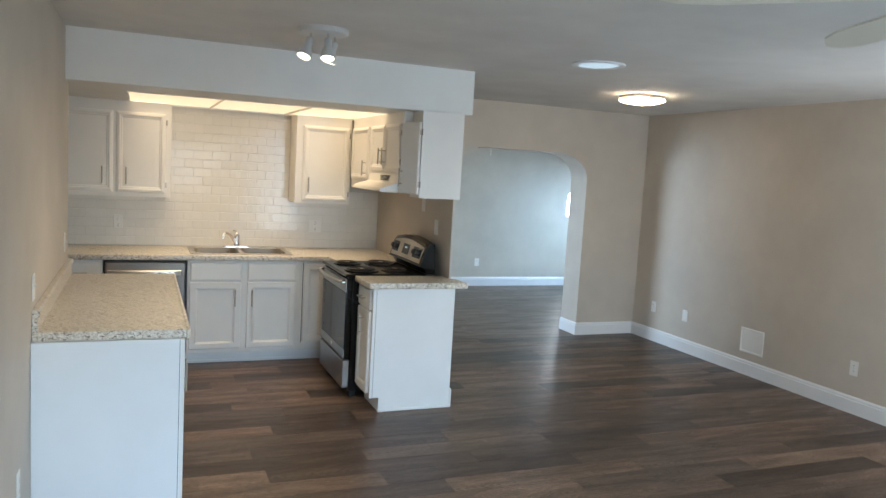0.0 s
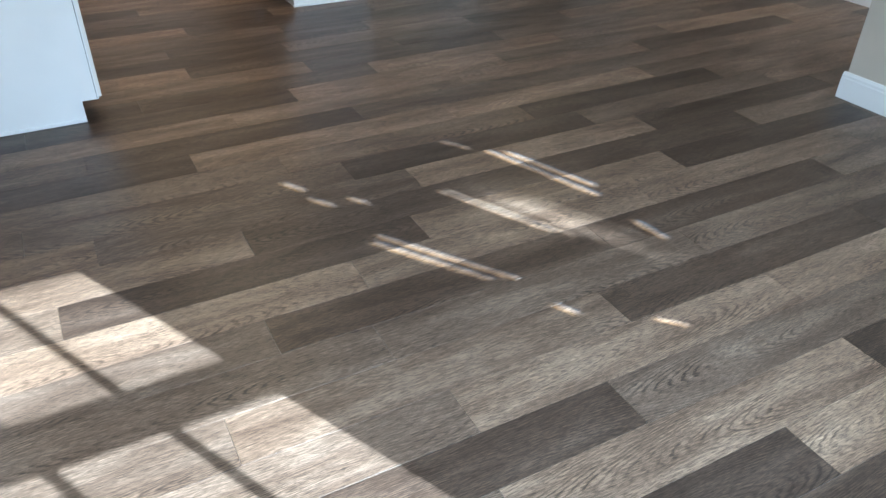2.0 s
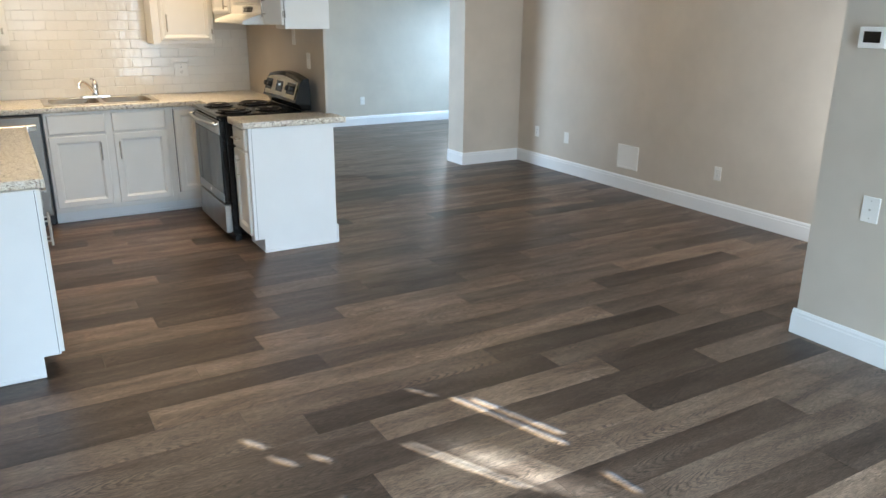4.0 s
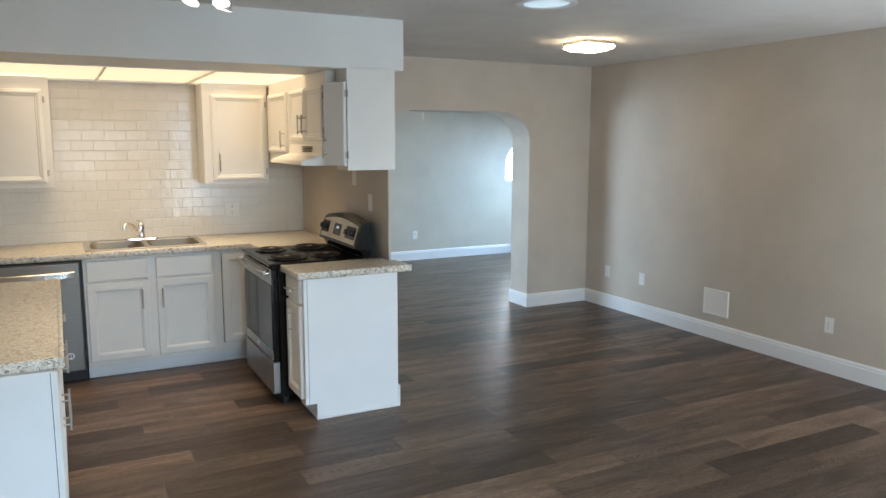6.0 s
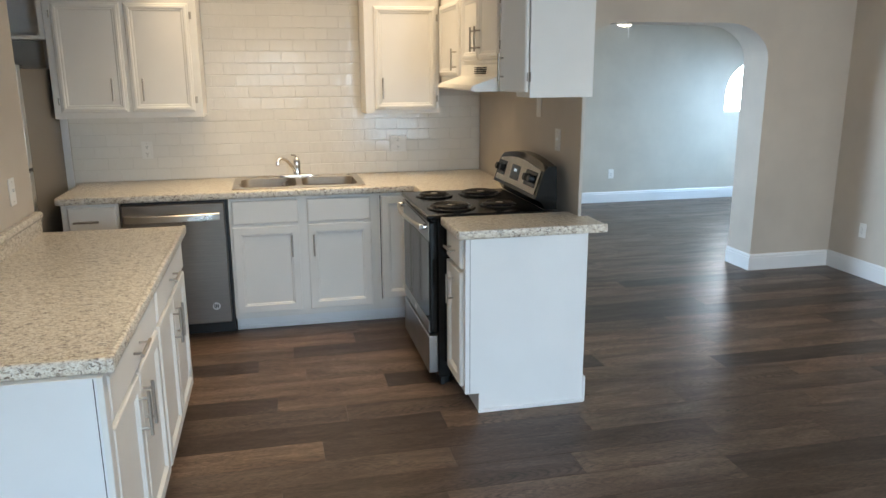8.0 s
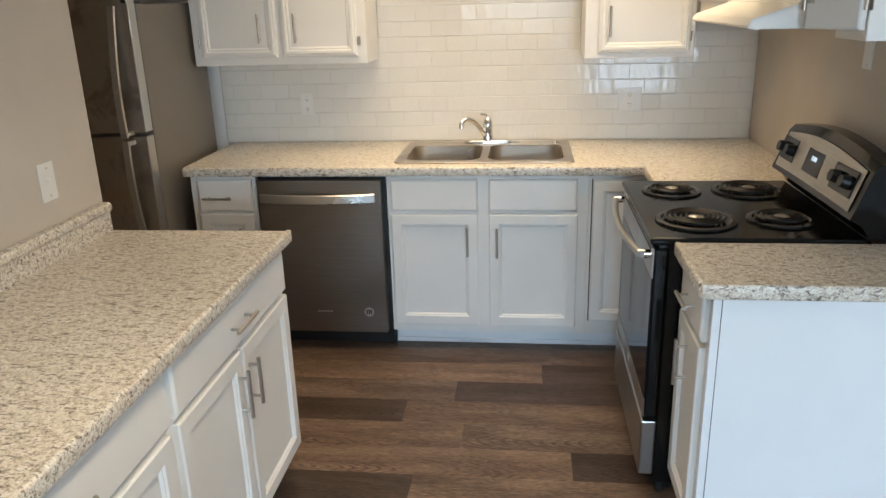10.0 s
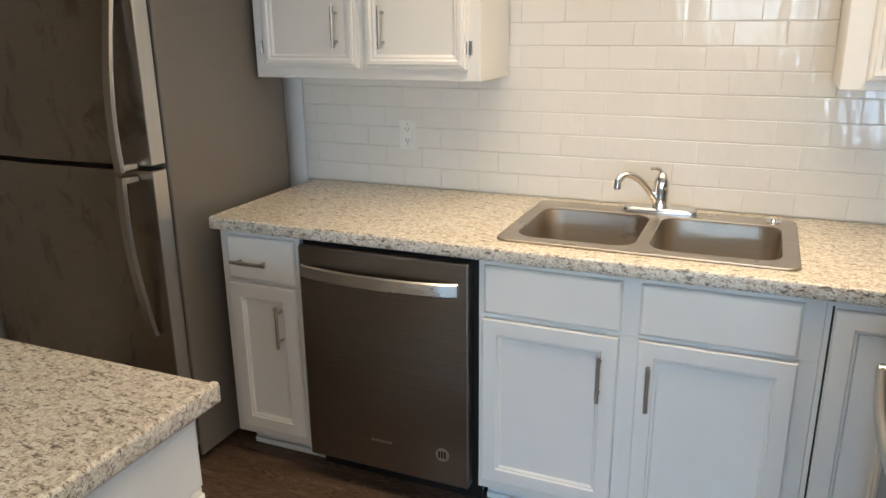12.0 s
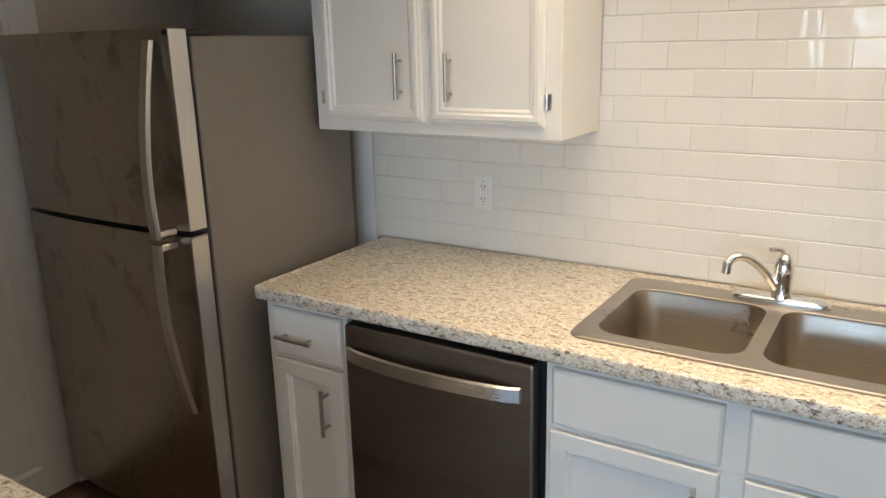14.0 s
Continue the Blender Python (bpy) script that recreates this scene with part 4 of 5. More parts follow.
LEAN = Vector((-0.961, 0, 0.277))
for y, half in ((5.445, 0.085), (5.70, 0.075), (5.955, 0.075)):
    bm = B()
    c = Vector((2.083, y, 1.075))
    bm2 = box(bm, -0.003, 0.003, -half, half, -0.042, 0.042, 0.002, 1)
    bmesh.ops.transform(bm, matrix=Matrix.Translation(c) @ pose(0, 0, 0, 0, 16, 0), verts=bm.verts[:])
    inset = part("control_inset", bm, M_glass_black, bg, "black control inset")
    if abs(y - 5.70) > 0.1:
        for dy in (-0.04, 0.04):
            part("knob", rod(B(), c + Vector((0, dy, 0)), c + Vector((0, dy, 0)) + LEAN * 0.028, 0.023, 16, 0.019), M_black_plastic, bg, "black control knob", smooth=True)
    else:
        bm = B()
        for k in range(3):
            box(bm, -0.0045, -0.0032, -0.022 + 0.016 * k, -0.012 + 0.016 * k, 0.004, 0.020)
        bmesh.ops.transform(bm, matrix=Matrix.Translation(c) @ pose(0, 0, 0, 0, 16, 0), verts=bm.verts[:])
        part("display_digits", bm, M_tube_glow, bg, "pale clock digits")

# range hood
M_hood = painted("cream_enamel", (0.78, 0.755, 0.70), 0.3, 0.03, 100, 0.02)
hd = thing("range_hood", (1.95, 5.72, 1.51), "white enamel range hood with a slotted vent", "range hood")
_bm = extrude(B(), [(2.242, 1.667), (1.874, 1.667), (1.862, 1.604), (1.735, 1.562), (1.720, 1.540), (1.738, 1.534), (2.242, 1.534)], "y", 5.338, 6.105)
bmesh.ops.bevel(_bm, geom=_bm.edges[:], offset=0.004, segments=2, affect="EDGES")
part("shell", _bm, M_hood, hd)
_bm = B()
for k in range(3):
    for r in range(4):
        box(_bm, 1.858, 1.872, 5.56 + 0.075 * k, 5.62 + 0.075 * k, 1.618 + 0.010 * r, 1.623 + 0.010 * r)
part("vent_slots", _bm, M_shadow, hd)

# sink: flat rim with two deep bowls


def round_rect(x0, x1, y0, y1, r, n=6):
    pts = []
    for cx, cy, a0 in ((x1 - r, y1 - r, 0), (x0 + r, y1 - r, 90), (x0 + r, y0 + r, 180), (x1 - r, y0 + r, 270)):
        pts += [(cx + r * math.cos(radians(a0 + 90 * k / n)), cy + r * math.sin(radians(a0 + 90 * k / n))) for k in range(n + 1)]
    return pts


def flat_with_holes(name, outer, holes, half, rim):
    curve = bpy.data.curves.new(name, "CURVE")
    curve.dimensions, curve.fill_mode, curve.extrude, curve.bevel_depth, curve.bevel_resolution = "2D", "BOTH", half, rim, 2
    for ring in (outer, *holes):
        sp = curve.splines.new("POLY")
        sp.points.add(len(ring) - 1)
        for p, (x, y) in zip(sp.points, ring):
            p.co = (x, y, 0, 1)
        sp.use_cyclic_u = True
    ob = bpy.data.objects.new(name, curve)
    scene.collection.objects.link(ob)
    data = bpy.data.meshes.new_from_object(ob.evaluated_get(bpy.context.evaluated_depsgraph_get()))
    bpy.data.objects.remove(ob)
    return data


M_sink = brushed("satin_sink_steel", (0.46, 0.41, 0.35), 0.31, "x", 0.08)
sk = thing("sink", (0.905, 6.71, TOP), "double-bowl stainless steel drop-in sink", "sink")
SX0, SX1, SY0, SY1 = 0.488, 1.321, 6.447, 6.975
BOWLS = [(0.530, 0.888, 6.495, 6.885), (0.922, 1.280, 6.495, 6.885)]
rim = new("rim", flat_with_holes("rim", round_rect(SX0, SX1, SY0, SY1, 0.035), [round_rect(*b, 0.065) for b in BOWLS], 0.001, 0.0025))
rim.data.materials.append(M_sink)
rim.parent, rim.matrix_parent_inverse = sk, sk.matrix_basis.inverted()
rim.matrix_basis = Matrix.Translation((0, 0, TOP + 0.004))
for x0, x1, y0, y1 in BOWLS:
    bm, rings = B(), []
    for inset, z, r in ((-0.002, 0.004, 0.066), (0.002, -0.004, 0.065), (0.010, -0.13, 0.06), (0.018, -0.155, 0.06), (0.045, -0.17, 0.05)):
        rings.append([bm.verts.new((x, y, TOP + z)) for x, y in round_rect(x0 + inset, x1 - inset, y0 + inset, y1 - inset, r)])
    for p, q in zip(rings, rings[1:]):
        for k in range(len(p)):
            bm.faces.new((p[k], p[(k + 1) % len(p)], q[(k + 1) % len(p)], q[k]))
    bm.faces.new(rings[-1])
    bmesh.ops.recalc_face_normals(bm, faces=bm.faces[:])
    bmesh.ops.reverse_faces(bm, faces=bm.faces[:])
    bowl = part("bowl", bm, M_sink, sk, "satin steel bowl", smooth=True)
    cx, cy = (x0 + x1) / 2, (y0 + y1) / 2
    part("drain", lathe(B(), [(0.045, 0.002), (0.043, 0.004), (0.034, 0.002), (0.030, -0.004), (0.0, -0.004)], (cx, cy, TOP - 0.17)), M_chrome, bowl, "chrome drain", smooth=True)
part("hole_cover", lathe(B(), [(0.022, 0.007), (0.021, 0.010), (0.008, 0.012), (0.007, 0.018), (0.0, 0.019)], (1.255, 6.925, TOP)), M_chrome, sk, "chrome hole cover", smooth=True)

fc = thing("faucet", (0.903, 6.935, TOP + 0.007), "chrome single-lever kitchen faucet on a long base plate", "faucet")
Z = TOP + 0.0075
_bm = B()
ring0 = round_rect(0.780, 1.028, 6.905, 6.962, 0.028)
rings = [[_bm.verts.new((0.904 + (x - 0.904) * s, 6.9335 + (y - 6.9335) * s, Z + h)) for x, y in ring0] for s, h in ((1, 0), (1, 0.008), (0.96, 0.014), (0.80, 0.018), (0.3, 0.022))]
for p, q in zip(rings, rings[1:]):
    for k in range(len(p)):
        _bm.faces.new((p[k], p[(k + 1) % len(p)], q[(k + 1) % len(p)], q[k]))
_bm.faces.new(rings[-1])
_bm.faces.new(rings[0][::-1])
bmesh.ops.recalc_face_normals(_bm, faces=_bm.faces[:])
part("base_plate", _bm, M_chrome, fc, smooth=True)
part("body", lathe(B(), [(0.030, 0.015), (0.027, 0.03), (0.024, 0.06), (0.026, 0.075), (0.025, 0.105), (0.018, 0.125), (0.010, 0.135), (0.0, 0.137)], (0.904, 6.9335, Z), 24), M_chrome, fc, smooth=True)
pts = []
for k in range(15):
    t = k / 14
    pts.append((0.895 - 0.118 * t, 6.925 - 0.085 * t, Z + 0.035 + 0.100 * math.sin(math.pi * 0.62 * t) - (0.0 if t < 0.9 else 0.012 * (t - 0.9) * 10)))
sp = part("spout", tube(B(), pts, 0.0115, 12), M_chrome, fc, smooth=True)
tip = Vector(pts[-1])
part("aerator", rod(B(), tip + Vector((0, 0, 0.006)), tip + Vector((-0.002, -0.002, -0.026)), 0.0125, 16), M_chrome, fc, smooth=True)
part("lever", tube(B(), [(0.904, 6.9335, Z + 0.128), (0.898, 6.925, Z + 0.146), (0.886, 6.912, Z + 0.152), (0.872, 6.898, Z + 0.153)], 0.006, 10), M_chrome, fc, smooth=True)

# ---- lamps ----
lp = thing("ceiling_light_panel", (0.98, 6.37, SOFFIT), "warm lit three-section recessed ceiling light panel", "ceiling light")
XS = [LX0 + 0.004, 0.652, 1.304, LX1 - 0.004]
for a, b in zip(XS, XS[1:]):
    part("diffuser", box(B(), a + 0.006, b - 0.006, LY0 + 0.006, LY1 - 0.006, SOFFIT + 0.012, SOFFIT + 0.022), M_panel_glow, lp, "glowing cream diffuser")
for x in XS[1:3]:
    part("divider", box(B(), x - 0.006, x + 0.006, LY0 + 0.002, LY1 - 0.002, SOFFIT - 0.002, SOFFIT + 0.011), M_nickel, lp)
_bm = B()
box(_bm, LX0 + 0.001, LX0 + 0.010, LY0 + 0.001, LY1 - 0.001, SOFFIT - 0.003, SOFFIT + 0.011)
box(_bm, LX1 - 0.010, LX1 - 0.001, LY0 + 0.001, LY1 - 0.001, SOFFIT - 0.003, SOFFIT + 0.011)
box(_bm, LX0 + 0.010, LX1 - 0.010, LY0 + 0.001, LY0 + 0.010, SOFFIT - 0.003, SOFFIT + 0.011)
box(_bm, LX0 + 0.010, LX1 - 0.010, LY1 - 0.010, LY1 - 0.001, SOFFIT - 0.003, SOFFIT + 0.011)
part("frame", _bm, M_trim, lp)

cl = thing("ceiling_lamp", (4.04, 5.43, CEIL), "lit square cushion-shaped ceiling lamp", "ceiling lamp")
part("base", box(B(), 3.90, 4.18, 5.29, 5.57, CEIL - 0.03, CEIL - 0.0005, 0.005), M_nickel, cl, "satin metal base")
_bm, rings = B(), []
for h, zz in ((0.140, -0.032), (0.150, -0.042), (0.145, -0.054), (0.105, -0.072), (0.04, -0.082)):
    rings.append([_bm.verts.new((4.04 + x, 5.43 + y, CEIL + zz)) for x, y in round_rect(-h, h, -h, h, h * 0.25, 5)])
for p, q in zip(rings, rings[1:]):
    for k in range(len(p)):
        _bm.faces.new((p[k], p[(k + 1) % len(p)], q[(k + 1) % len(p)], q[k]))
_bm.faces.new(rings[-1])
_bm.faces.new(rings[0][::-1])
bmesh.ops.recalc_face_normals(_bm, faces=_bm.faces[:])
part("shade", _bm, M_lamp_glow, cl, "glowing white glass shade", smooth=True)

st = thing("daylight_tube", (2.81, 4.245, CEIL), "round daylight tube with a pale blue diffuser", "skylight")
part("ring", lathe(B(), [(0.172, -0.0005), (0.170, -0.010), (0.150, -0.014), (0.128, -0.010), (0.126, -0.004)], (2.81, 4.245, CEIL), 48), M_trim, st, smooth=True)
part("diffuser", lathe(B(), [(0.127, -0.006), (0.08, -0.012), (0.0, -0.014)], (2.81, 4.245, CEIL), 48), M_tube_glow, st, "pale blue glowing diffuser", smooth=True)

M_spot = painted("pale_grey_enamel", (0.60, 0.61, 0.61), 0.35, 0.03, 100, 0.02)
sl = thing("spotlight_cluster", (1.02, 4.23, CEIL), "white round ceiling mount with three swivelling spotlights", "spotlight")
part("mount", lathe(B(), [(0.0, -0.032), (0.115, -0.032), (0.132, -0.026), (0.138, -0.014), (0.138, -0.0005)], (1.02, 4.23, CEIL), 40), M_spot, sl, smooth=True)
for (dx, dy), way in SPOTS:
    a = MOUNT + Vector((dx, dy, 0))
    w = Vector(way).normalized()
    hinge_at = a + Vector((0, 0, -0.03))
    part("stem", rod(B(), a, hinge_at, 0.006), M_chrome, sl, "short chrome stem", smooth=True)
    m = Matrix.Translation(hinge_at) @ (-w).to_track_quat("Z", "Y").to_matrix().to_4x4()
    bm = lathe(B(), [(0.0, 0.004), (0.016, 0.002), (0.020, -0.006), (0.021, -0.045), (0.035, -0.085), (0.040, -0.115), (0.037, -0.115), (0.030, -0.085)], (0, 0, 0), 24)
    bm.transform(m)
    head = part("spot_head", bm, M_spot, sl, smooth=True)
    bm = lathe(B(), [(0.034, -0.100), (0.02, -0.106), (0.0, -0.108)], (0, 0, 0), 24)
    bm.transform(m)
    part("bulb", bm, M_spot_glow, head, "pale lit bulb", smooth=True)

M_blade = painted("cream_fan_blade", (0.84, 0.81, 0.72), 0.4, 0.05, 80, 0.03)


def ceiling_fan(x, y, radius, turn, count, label):
    f = thing("ceiling_fan", (x, y, CEIL), label, "ceiling fan")
    part("canopy", lathe(B(), [(0.075, -0.0005), (0.07, -0.03), (0.03, -0.05), (0.012, -0.055), (0.012, -0.18)], (x, y, CEIL)), M_white_plastic, f, smooth=True)
    part("motor", lathe(B(), [(0.012, -0.17), (0.10, -0.185), (0.125, -0.215), (0.125, -0.26), (0.09, -0.29), (0.05, -0.30), (0.0, -0.302)], (x, y, CEIL)), M_white_plastic, f, smooth=True)
    for k in range(count):
        bm = B()
        pts = [(0.20, -0.045), (radius - 0.16, -0.060), (radius - 0.06, -0.050), (radius, -0.020), (radius, 0.015), (radius - 0.06, 0.048), (radius - 0.16, 0.060), (0.20, 0.045)]
        extrude(bm, pts, "z", -0.004, 0.004)
        m = Matrix.Translation((x, y, CEIL - 0.27)) @ pose(0, 0, 0, 0, 0, turn + 360 / count * k) @ pose(0, 0, 0, 11, 0, 0)
        bm.transform(m)
        bl = part("blade", bm, M_blade, f, "cream fan blade")
        bm = B()
        box(bm, 0.09, 0.25, -0.012, 0.012, -0.010, -0.0045)
        bm.transform(m)
        part("bracket", bm, M_nickel, bl)
    return f


f = ceiling_fan(1.84, 1.18, 0.74, 68, 5, "cream five-blade ceiling fan in the front room")
f = ceiling_fan(4.33, 9.05, 0.60, 20, 4, "white ceiling fan with lit lamps in the next room")
part("light_kit", lathe(B(), [(0.05, -0.267), (0.085, -0.29), (0.09, -0.32), (0.06, -0.35), (0.0, -0.36)], (4.33, 9.05, CEIL - 0.03), 24), M_spot_glow, f, "lit white glass bowl", smooth=True)
part("pull_chain", rod(B(), (4.36, 9.02, CEIL - 0.30), (4.36, 9.02, CEIL - 0.50), 0.003, 6), M_white_plastic, f)

# ---- plates on the walls ----
M_plate = material("white_cover_plate", (0.80, 0.79, 0.76), 0.35)


def plate(front, u, z, style, label, w=0.072, h=0.116):
    p = thing({"outlet": "outlet", "switch": "light_switch", "gfci": "outlet", "blank": "wall_plate", "cable": "wall_plate"}[style], on(front, u, 0.0, z), label, "wall plate" if style in ("blank", "cable") else "outlet" if style != "switch" else "switch", "wall plates")
    part("cover", fbox(B(), front, u - w / 2, u + w / 2, 0.0005, 0.006, z - h / 2, z + h / 2, 0.0025), M_plate, p)
    if style == "outlet":
        for dz in (-0.020, 0.020):
            face = part("receptacle", fbox(B(), front, u - 0.016, u + 0.016, 0.004, 0.0075, z + dz - 0.014, z + dz + 0.014, 0.0015), M_white_plastic, p)
            bm = B()
            for du in (-0.006, 0.006):
                fbox(bm, front, u + du - 0.001, u + du + 0.001, 0.0072, 0.0079, z + dz - 0.001, z + dz + 0.007)
            fbox(bm, front, u - 0.002, u + 0.002, 0.0072, 0.0079, z + dz - 0.009, z + dz - 0.005)
            part("slots", bm, M_shadow, face)
    elif style == "gfci":
        face = part("receptacle", fbox(B(), front, u - 0.017, u + 0.017, 0.004, 0.0075, z - 0.034, z + 0.034, 0.0015), M_white_plastic, p)
        bm = B()
        for dz in (-0.022, 0.022):
            for du in (-0.006, 0.006):
                fbox(bm, front, u + du - 0.0012, u + du + 0.0012, 0.0072, 0.0079, z + dz - 0.003, z + dz + 0.006)
            fbox(bm, front, u - 0.002, u + 0.002, 0.0072, 0.0079, z + dz - 0.010, z + dz - 0.006)
        part("slots", bm, M_shadow, face)
    elif style == "switch":
        bm = B()
        fbox(bm, front, u - 0.0045, u + 0.0045, 0.004, 0.014, z - 0.002, z + 0.012, 0.001)
        part("toggle", bm, M_white_plastic, p)
    elif style == "cable":
        part("port", rod(B(), on(front, u, 0.004, z), on(front, u, 0.011, z), 0.005, 10), M_nickel, p)
    for dz in ((-0.042, 0.042) if style in ("switch", "blank", "gfci") else (0.0,) if style == "outlet" else (-0.042, 0.042)):
        part("screw", rod(B(), on(front, u, 0.005, z + dz), on(front, u, 0.0068, z + dz), 0.003, 8), M_nickel, p)
    return p


EAST, TILE, WESTW, RWALL = ("x", XR, -1), ("y", 7.047, -1), ("x", XL, 1), ("x", 2.246, -1)
plate(EAST, 6.65, 0.372, "outlet", "white outlet low on the long taupe wall")
plate(EAST, 6.14, 0.372, "blank", "white blank plate low on the taupe wall")
plate(EAST, 4.155, 0.355, "outlet", "white outlet low on the long taupe wall")
plate(TILE, -0.077, 1.124, "gfci", "white outlet on the tiles beside the refrigerator")
p = plate(TILE, 1.632, 1.126, "gfci", "white double outlet and switch plate on the tiles", 0.118)
part("toggle", fbox(B(), TILE, 1.588, 1.597, 0.004, 0.014, 1.122, 1.136, 0.001), M_white_plastic, p)
plate(RWALL, 5.78, 1.434, "blank", "white blank plate behind the range")
plate(RWALL, 5.475, 1.272, "switch", "white light switch behind the range")
plate(WESTW, 3.70, 1.11, "switch", "white light switch over the peninsula")
plate(WESTW, 5.12, 1.15, "switch", "white light switch beside the refrigerator nook")
plate(WESTW, 3.25, 0.40, "outlet", "white outlet low on the side wall")
plate(("y", 10.33, -1), 4.86, 0.36, "outlet", "white outlet in the next room")
JOG = ("x", 3.721, -1)
plate(JOG, 1.95, 0.745, "cable", "white cable plate on the jog wall", 0.085, 0.125)
th = thing("thermostat", (3.721, 2.075, 1.53), "white wall thermostat with a dark screen", "thermostat")
part("case", fbox(B(), JOG, 2.01, 2.14, 0.0005, 0.026, 1.485, 1.580, 0.006), M_white_plastic, th)
part("screen", fbox(B(), JOG, 2.035, 2.115, 0.026, 0.0275, 1.51, 1.56, 0.0005), M_glass_black, th, "dark blank screen")
cv = thing("access_panel", (XR, 5.22, 0.32), "square white access panel on the long wall", "access panel")
part("frame", stepped(B(), EAST, 5.08, 5.355, 0.205, 0.432, [(0, 0.0005), (0, 0.006), (0.004, 0.010), (0.016, 0.010), (0.018, 0.007)]), M_plate, cv)

# ---- planks and tiles ----
PITCH, LONG = 0.1768, 1.239
# row: one joint in it, and the shades of the planks before and after that joint
LAID = {-4: (1.628, "dark", "pale"), -3: (2.08, "pale", "dark"), -2: (1.31, "dark", "mid"), -1: (0.892, "mid", "pale"), 0: (1.546, "pale", "dark"),
        2: (0.521, "mid", "dark"), 3: (0.882, "pale", "pale"), 4: (2.437, "pale", "dark"), 5: (3.074, "dark", "mid"), 6: (1.345, "mid", "pale"),
        7: (2.36, "dark", "mid"), 8: (2.135, "pale", "dark"), 9: (0.559, "dark", "pale"), 10: (0.15, "mid", "dark"), 12: (1.177, "dark", "pale"),
        13: (1.697, "dark", "pale"), 14: (1.376, "pale", "dark"), 19: (0.90, "pale", "dark"), 20: (1.488, "dark", "pale"), 22: (0.705, "dark", "pale"),
        25: (0.605, "dark", "pale"), 26: (0.805, "mid", "dark"), 27: (1.185, "pale", "dark")}


def plank_mesh(s, l, shade):
    bm = B()
    w, c = PITCH - 0.0008, 0.0004
    low = [bm.verts.new(p) for p in ((s, 0, -0.006), (l, 0, -0.006), (l, w, -0.006), (s, w, -0.006))]
    mid = [bm.verts.new(p) for p in ((s, 0, -0.0004), (l, 0, -0.0004), (l, w, -0.0004), (s, w, -0.0004))]
    top = [bm.verts.new(p) for p in ((s + c, c, 0), (l - c, c, 0), (l - c, w - c, 0), (s + c, w - c, 0))]
    for p, q in ((low, mid), (mid, top)):
        for k in range(4):
            bm.faces.new((p[k], p[(k + 1) % 4], q[(k + 1) % 4], q[k]))
    bm.faces.new(top)
    return mesh_of("plank", bm, PRINTS[shade])


floor_ob = bpy.data.objects["floor"]
PLANKS = {}
rest = B()
rng = random.Random(7)
phase = 0.0
for row in range(-11, 51):  # each row runs from wall to wall
    y = 1.292 + PITCH * row
    phase = (phase + rng.uniform(0.3, 0.92)) % LONG
    known = LAID.get(row)
    start = known[0] if known else phase
    start -= math.ceil((start + 1.95) / LONG) * LONG
    x = start
    while x < 7.4:
        west = -0.46 if y < 5.2 else -1.59 if y < 7.1 else 0.62
        east = 3.86 if y < 2.1 else 5.45 if y < 7.1 else 7.4
        a, b = max(x, west), min(x + LONG - 0.0008, east)
        if b - a < 0.01 or y < -0.80:
            x += LONG
            continue
        if y < 7.1:
            shade = rng.choice(("dark", "mid", "mid", "pale"))
            if known and -1.1 * LONG < x - known[0] < 0.1 * LONG:
                shade = known[2] if x > known[0] - 0.1 else known[1]
            cut = (round(a - x, 4), round(b - x, 4), shade)
            if cut not in PLANKS:
                PLANKS[cut] = plank_mesh(*cut)
            ob = new("plank", PLANKS[cut])
            ob.location = (x, y, 0)
            ob.parent = floor_ob
        else:
            box(rest, a, b, y, y + PITCH - 0.001, -0.006, -0.0002)
        x += LONG
M_plank_far = M_plank.copy()
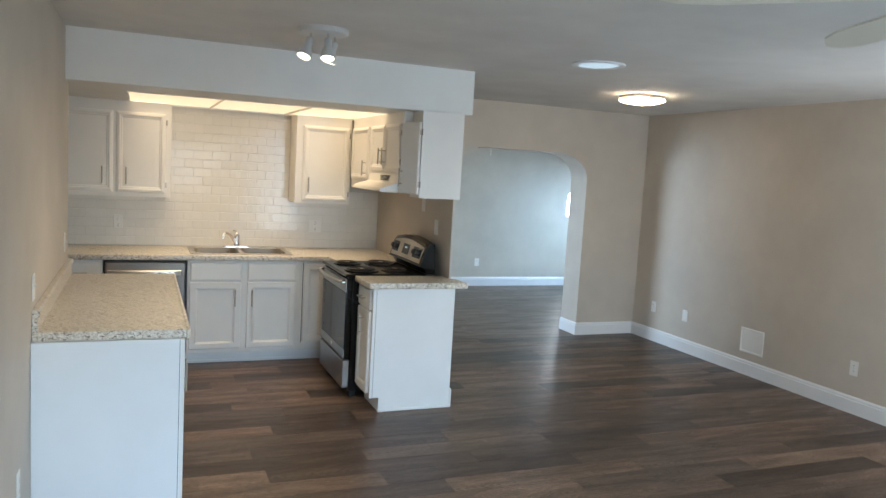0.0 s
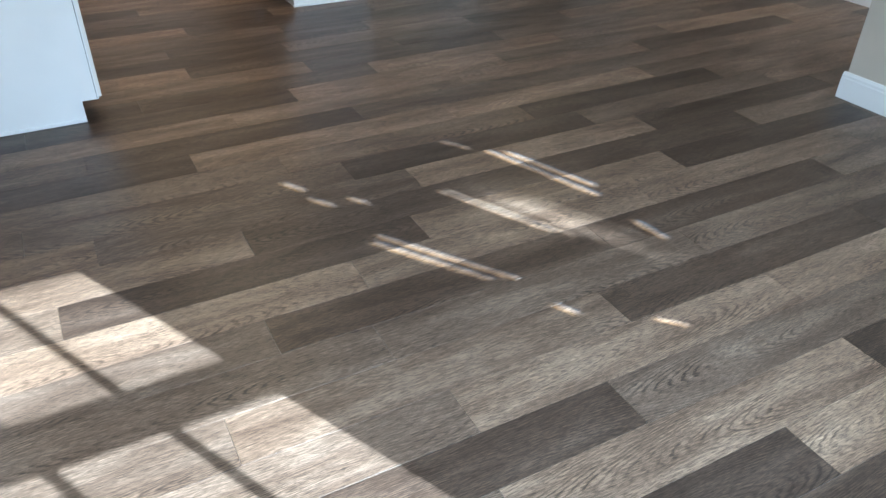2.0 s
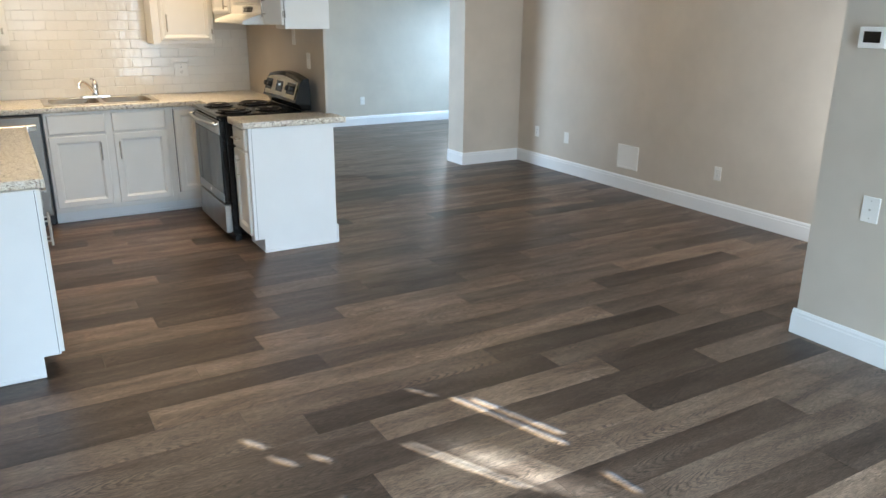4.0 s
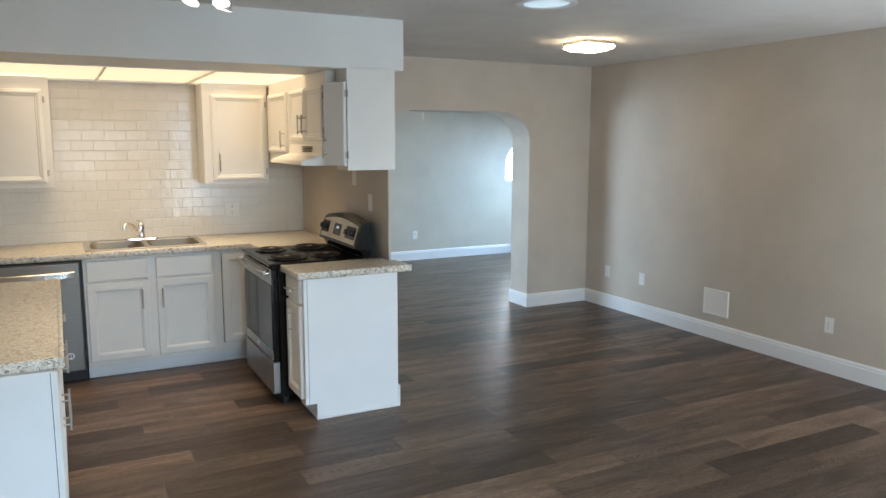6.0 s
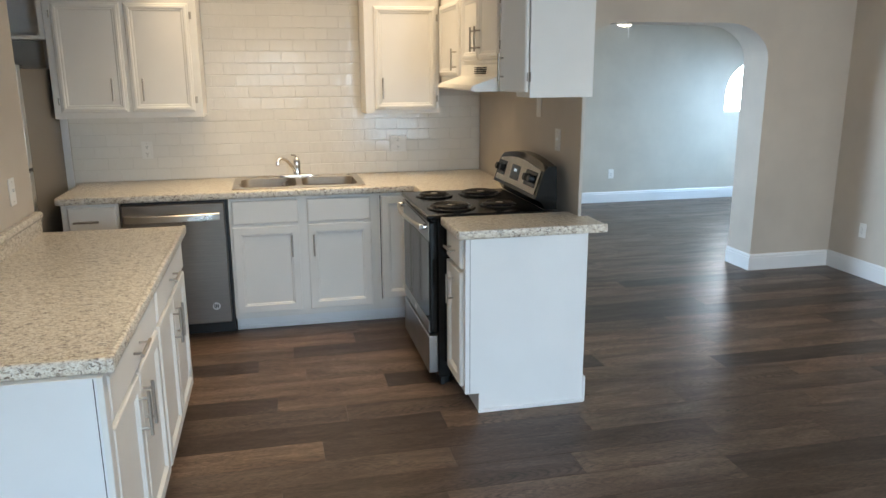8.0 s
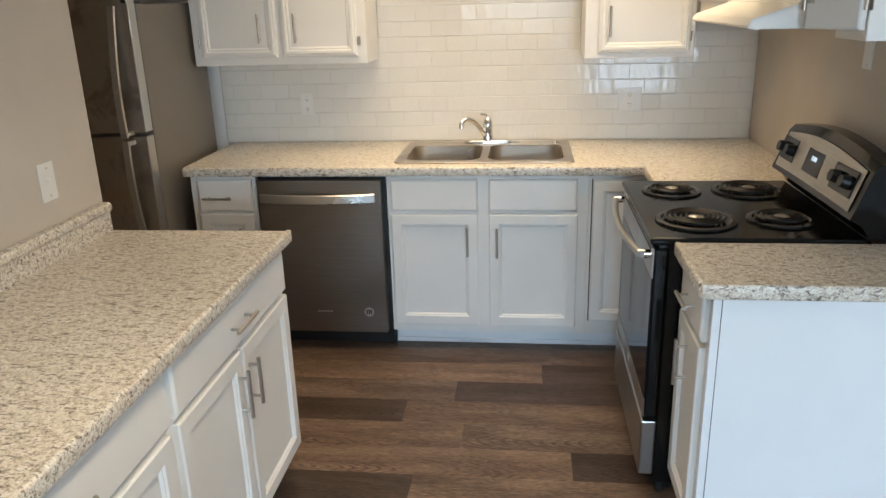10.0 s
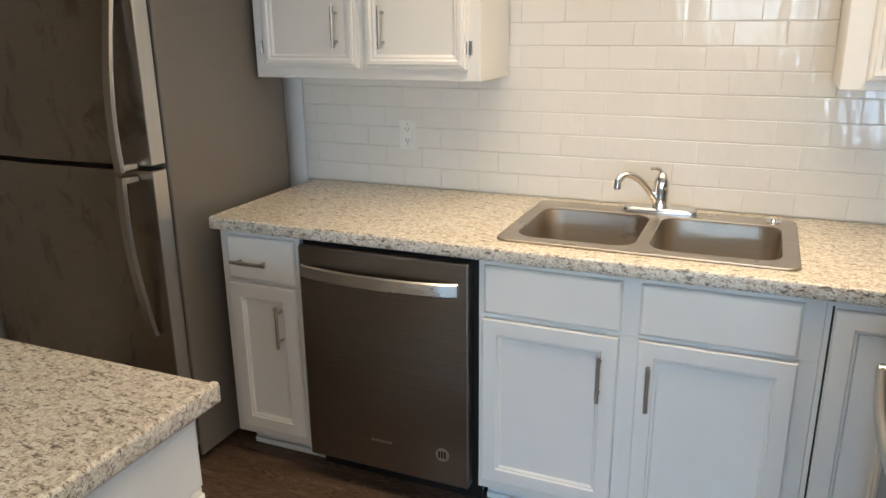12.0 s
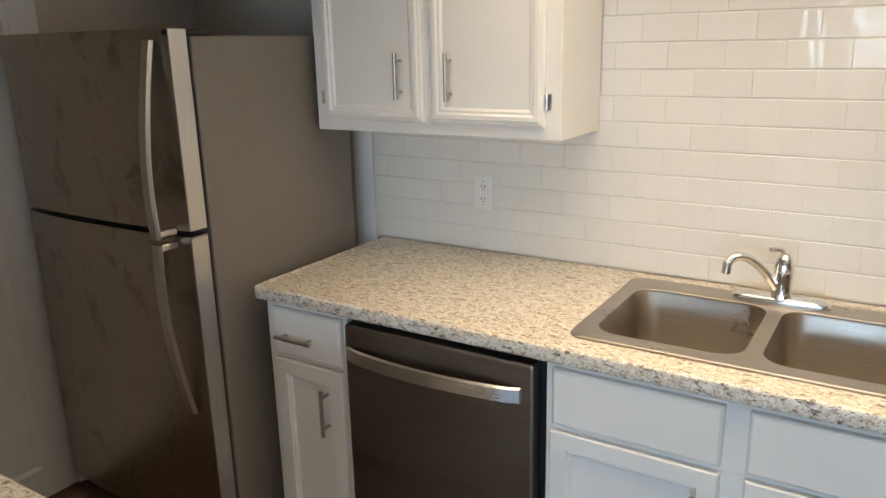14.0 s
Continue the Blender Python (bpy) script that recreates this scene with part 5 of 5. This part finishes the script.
M_plank_far.name = "grey_brown_oak_plank_far"
_nt = M_plank_far.node_tree
_geo = _nt.nodes.new("ShaderNodeNewGeometry")
for link in list(_nt.links):
    if link.from_node.type == "OBJECT_INFO":
        to = link.to_socket
        _nt.links.remove(link)
        _nt.links.new(_geo.outputs["Random Per Island"], to)
fl = part("far_planks", rest, M_plank_far, floor_ob)
tagged(fl, kind="stuff")

TW, TH = 0.1565, 0.077


def tile_mesh(w):
    bm = B()
    g, c, t = 0.0012, 0.0024, 0.0072
    h = 0.0005  # butted closely side by side
    def ring(i, d):
        j = h + i * 0.4
        return [bm.verts.new(p) for p in ((j, -d, g + i), (w - j, -d, g + i), (w - j, -d, TH - g - i), (j, -d, TH - g - i))]
    a, b, e = ring(0, 0), ring(0, t - c * 0.8), ring(c, t)
    for p, q in ((a, b), (b, e)):
        for k in range(4):
            bm.faces.new((p[k], p[(k + 1) % 4], q[(k + 1) % 4], q[k]))
    bm.faces.new(e)
    bmesh.ops.recalc_face_normals(bm, faces=bm.faces[:])
    return mesh_of("tile", bm, M_tile)


back_wall = bpy.data.objects["wall_kitchen_back"]
grout = part("grout", box(B(), -0.548, 2.244, 7.0494, 7.0555, TOP + 0.0005, SOFFIT - 0.001), M_grout, back_wall)
TILES = {}
rows_n = math.ceil((SOFFIT - TOP) / TH)
for k in range(rows_n):
    z = TOP + 0.003 + TH * k
    if z + TH > SOFFIT + 0.03:
        break
    x_min, x_max = (-0.548, 2.243) if z < 1.40 else (0.332, 1.372)
    joint = 0.686 + (0.0 if k % 2 == 0 else TW / 2)
    x = joint - math.ceil((joint - x_min) / TW) * TW
    while x < x_max - 0.01:
        a, b = max(x, x_min), min(x + TW, x_max)
        x += TW
        if b - a < 0.02:
            continue
        w = round(b - a, 4)
        if w not in TILES:
            TILES[w] = tile_mesh(w)
        ob = new("tile", TILES[w])
        ob.matrix_world = pose(a, 7.0545, z, rng.uniform(-0.5, 0.5), 0, rng.uniform(-0.5, 0.5))
        ob.parent = back_wall
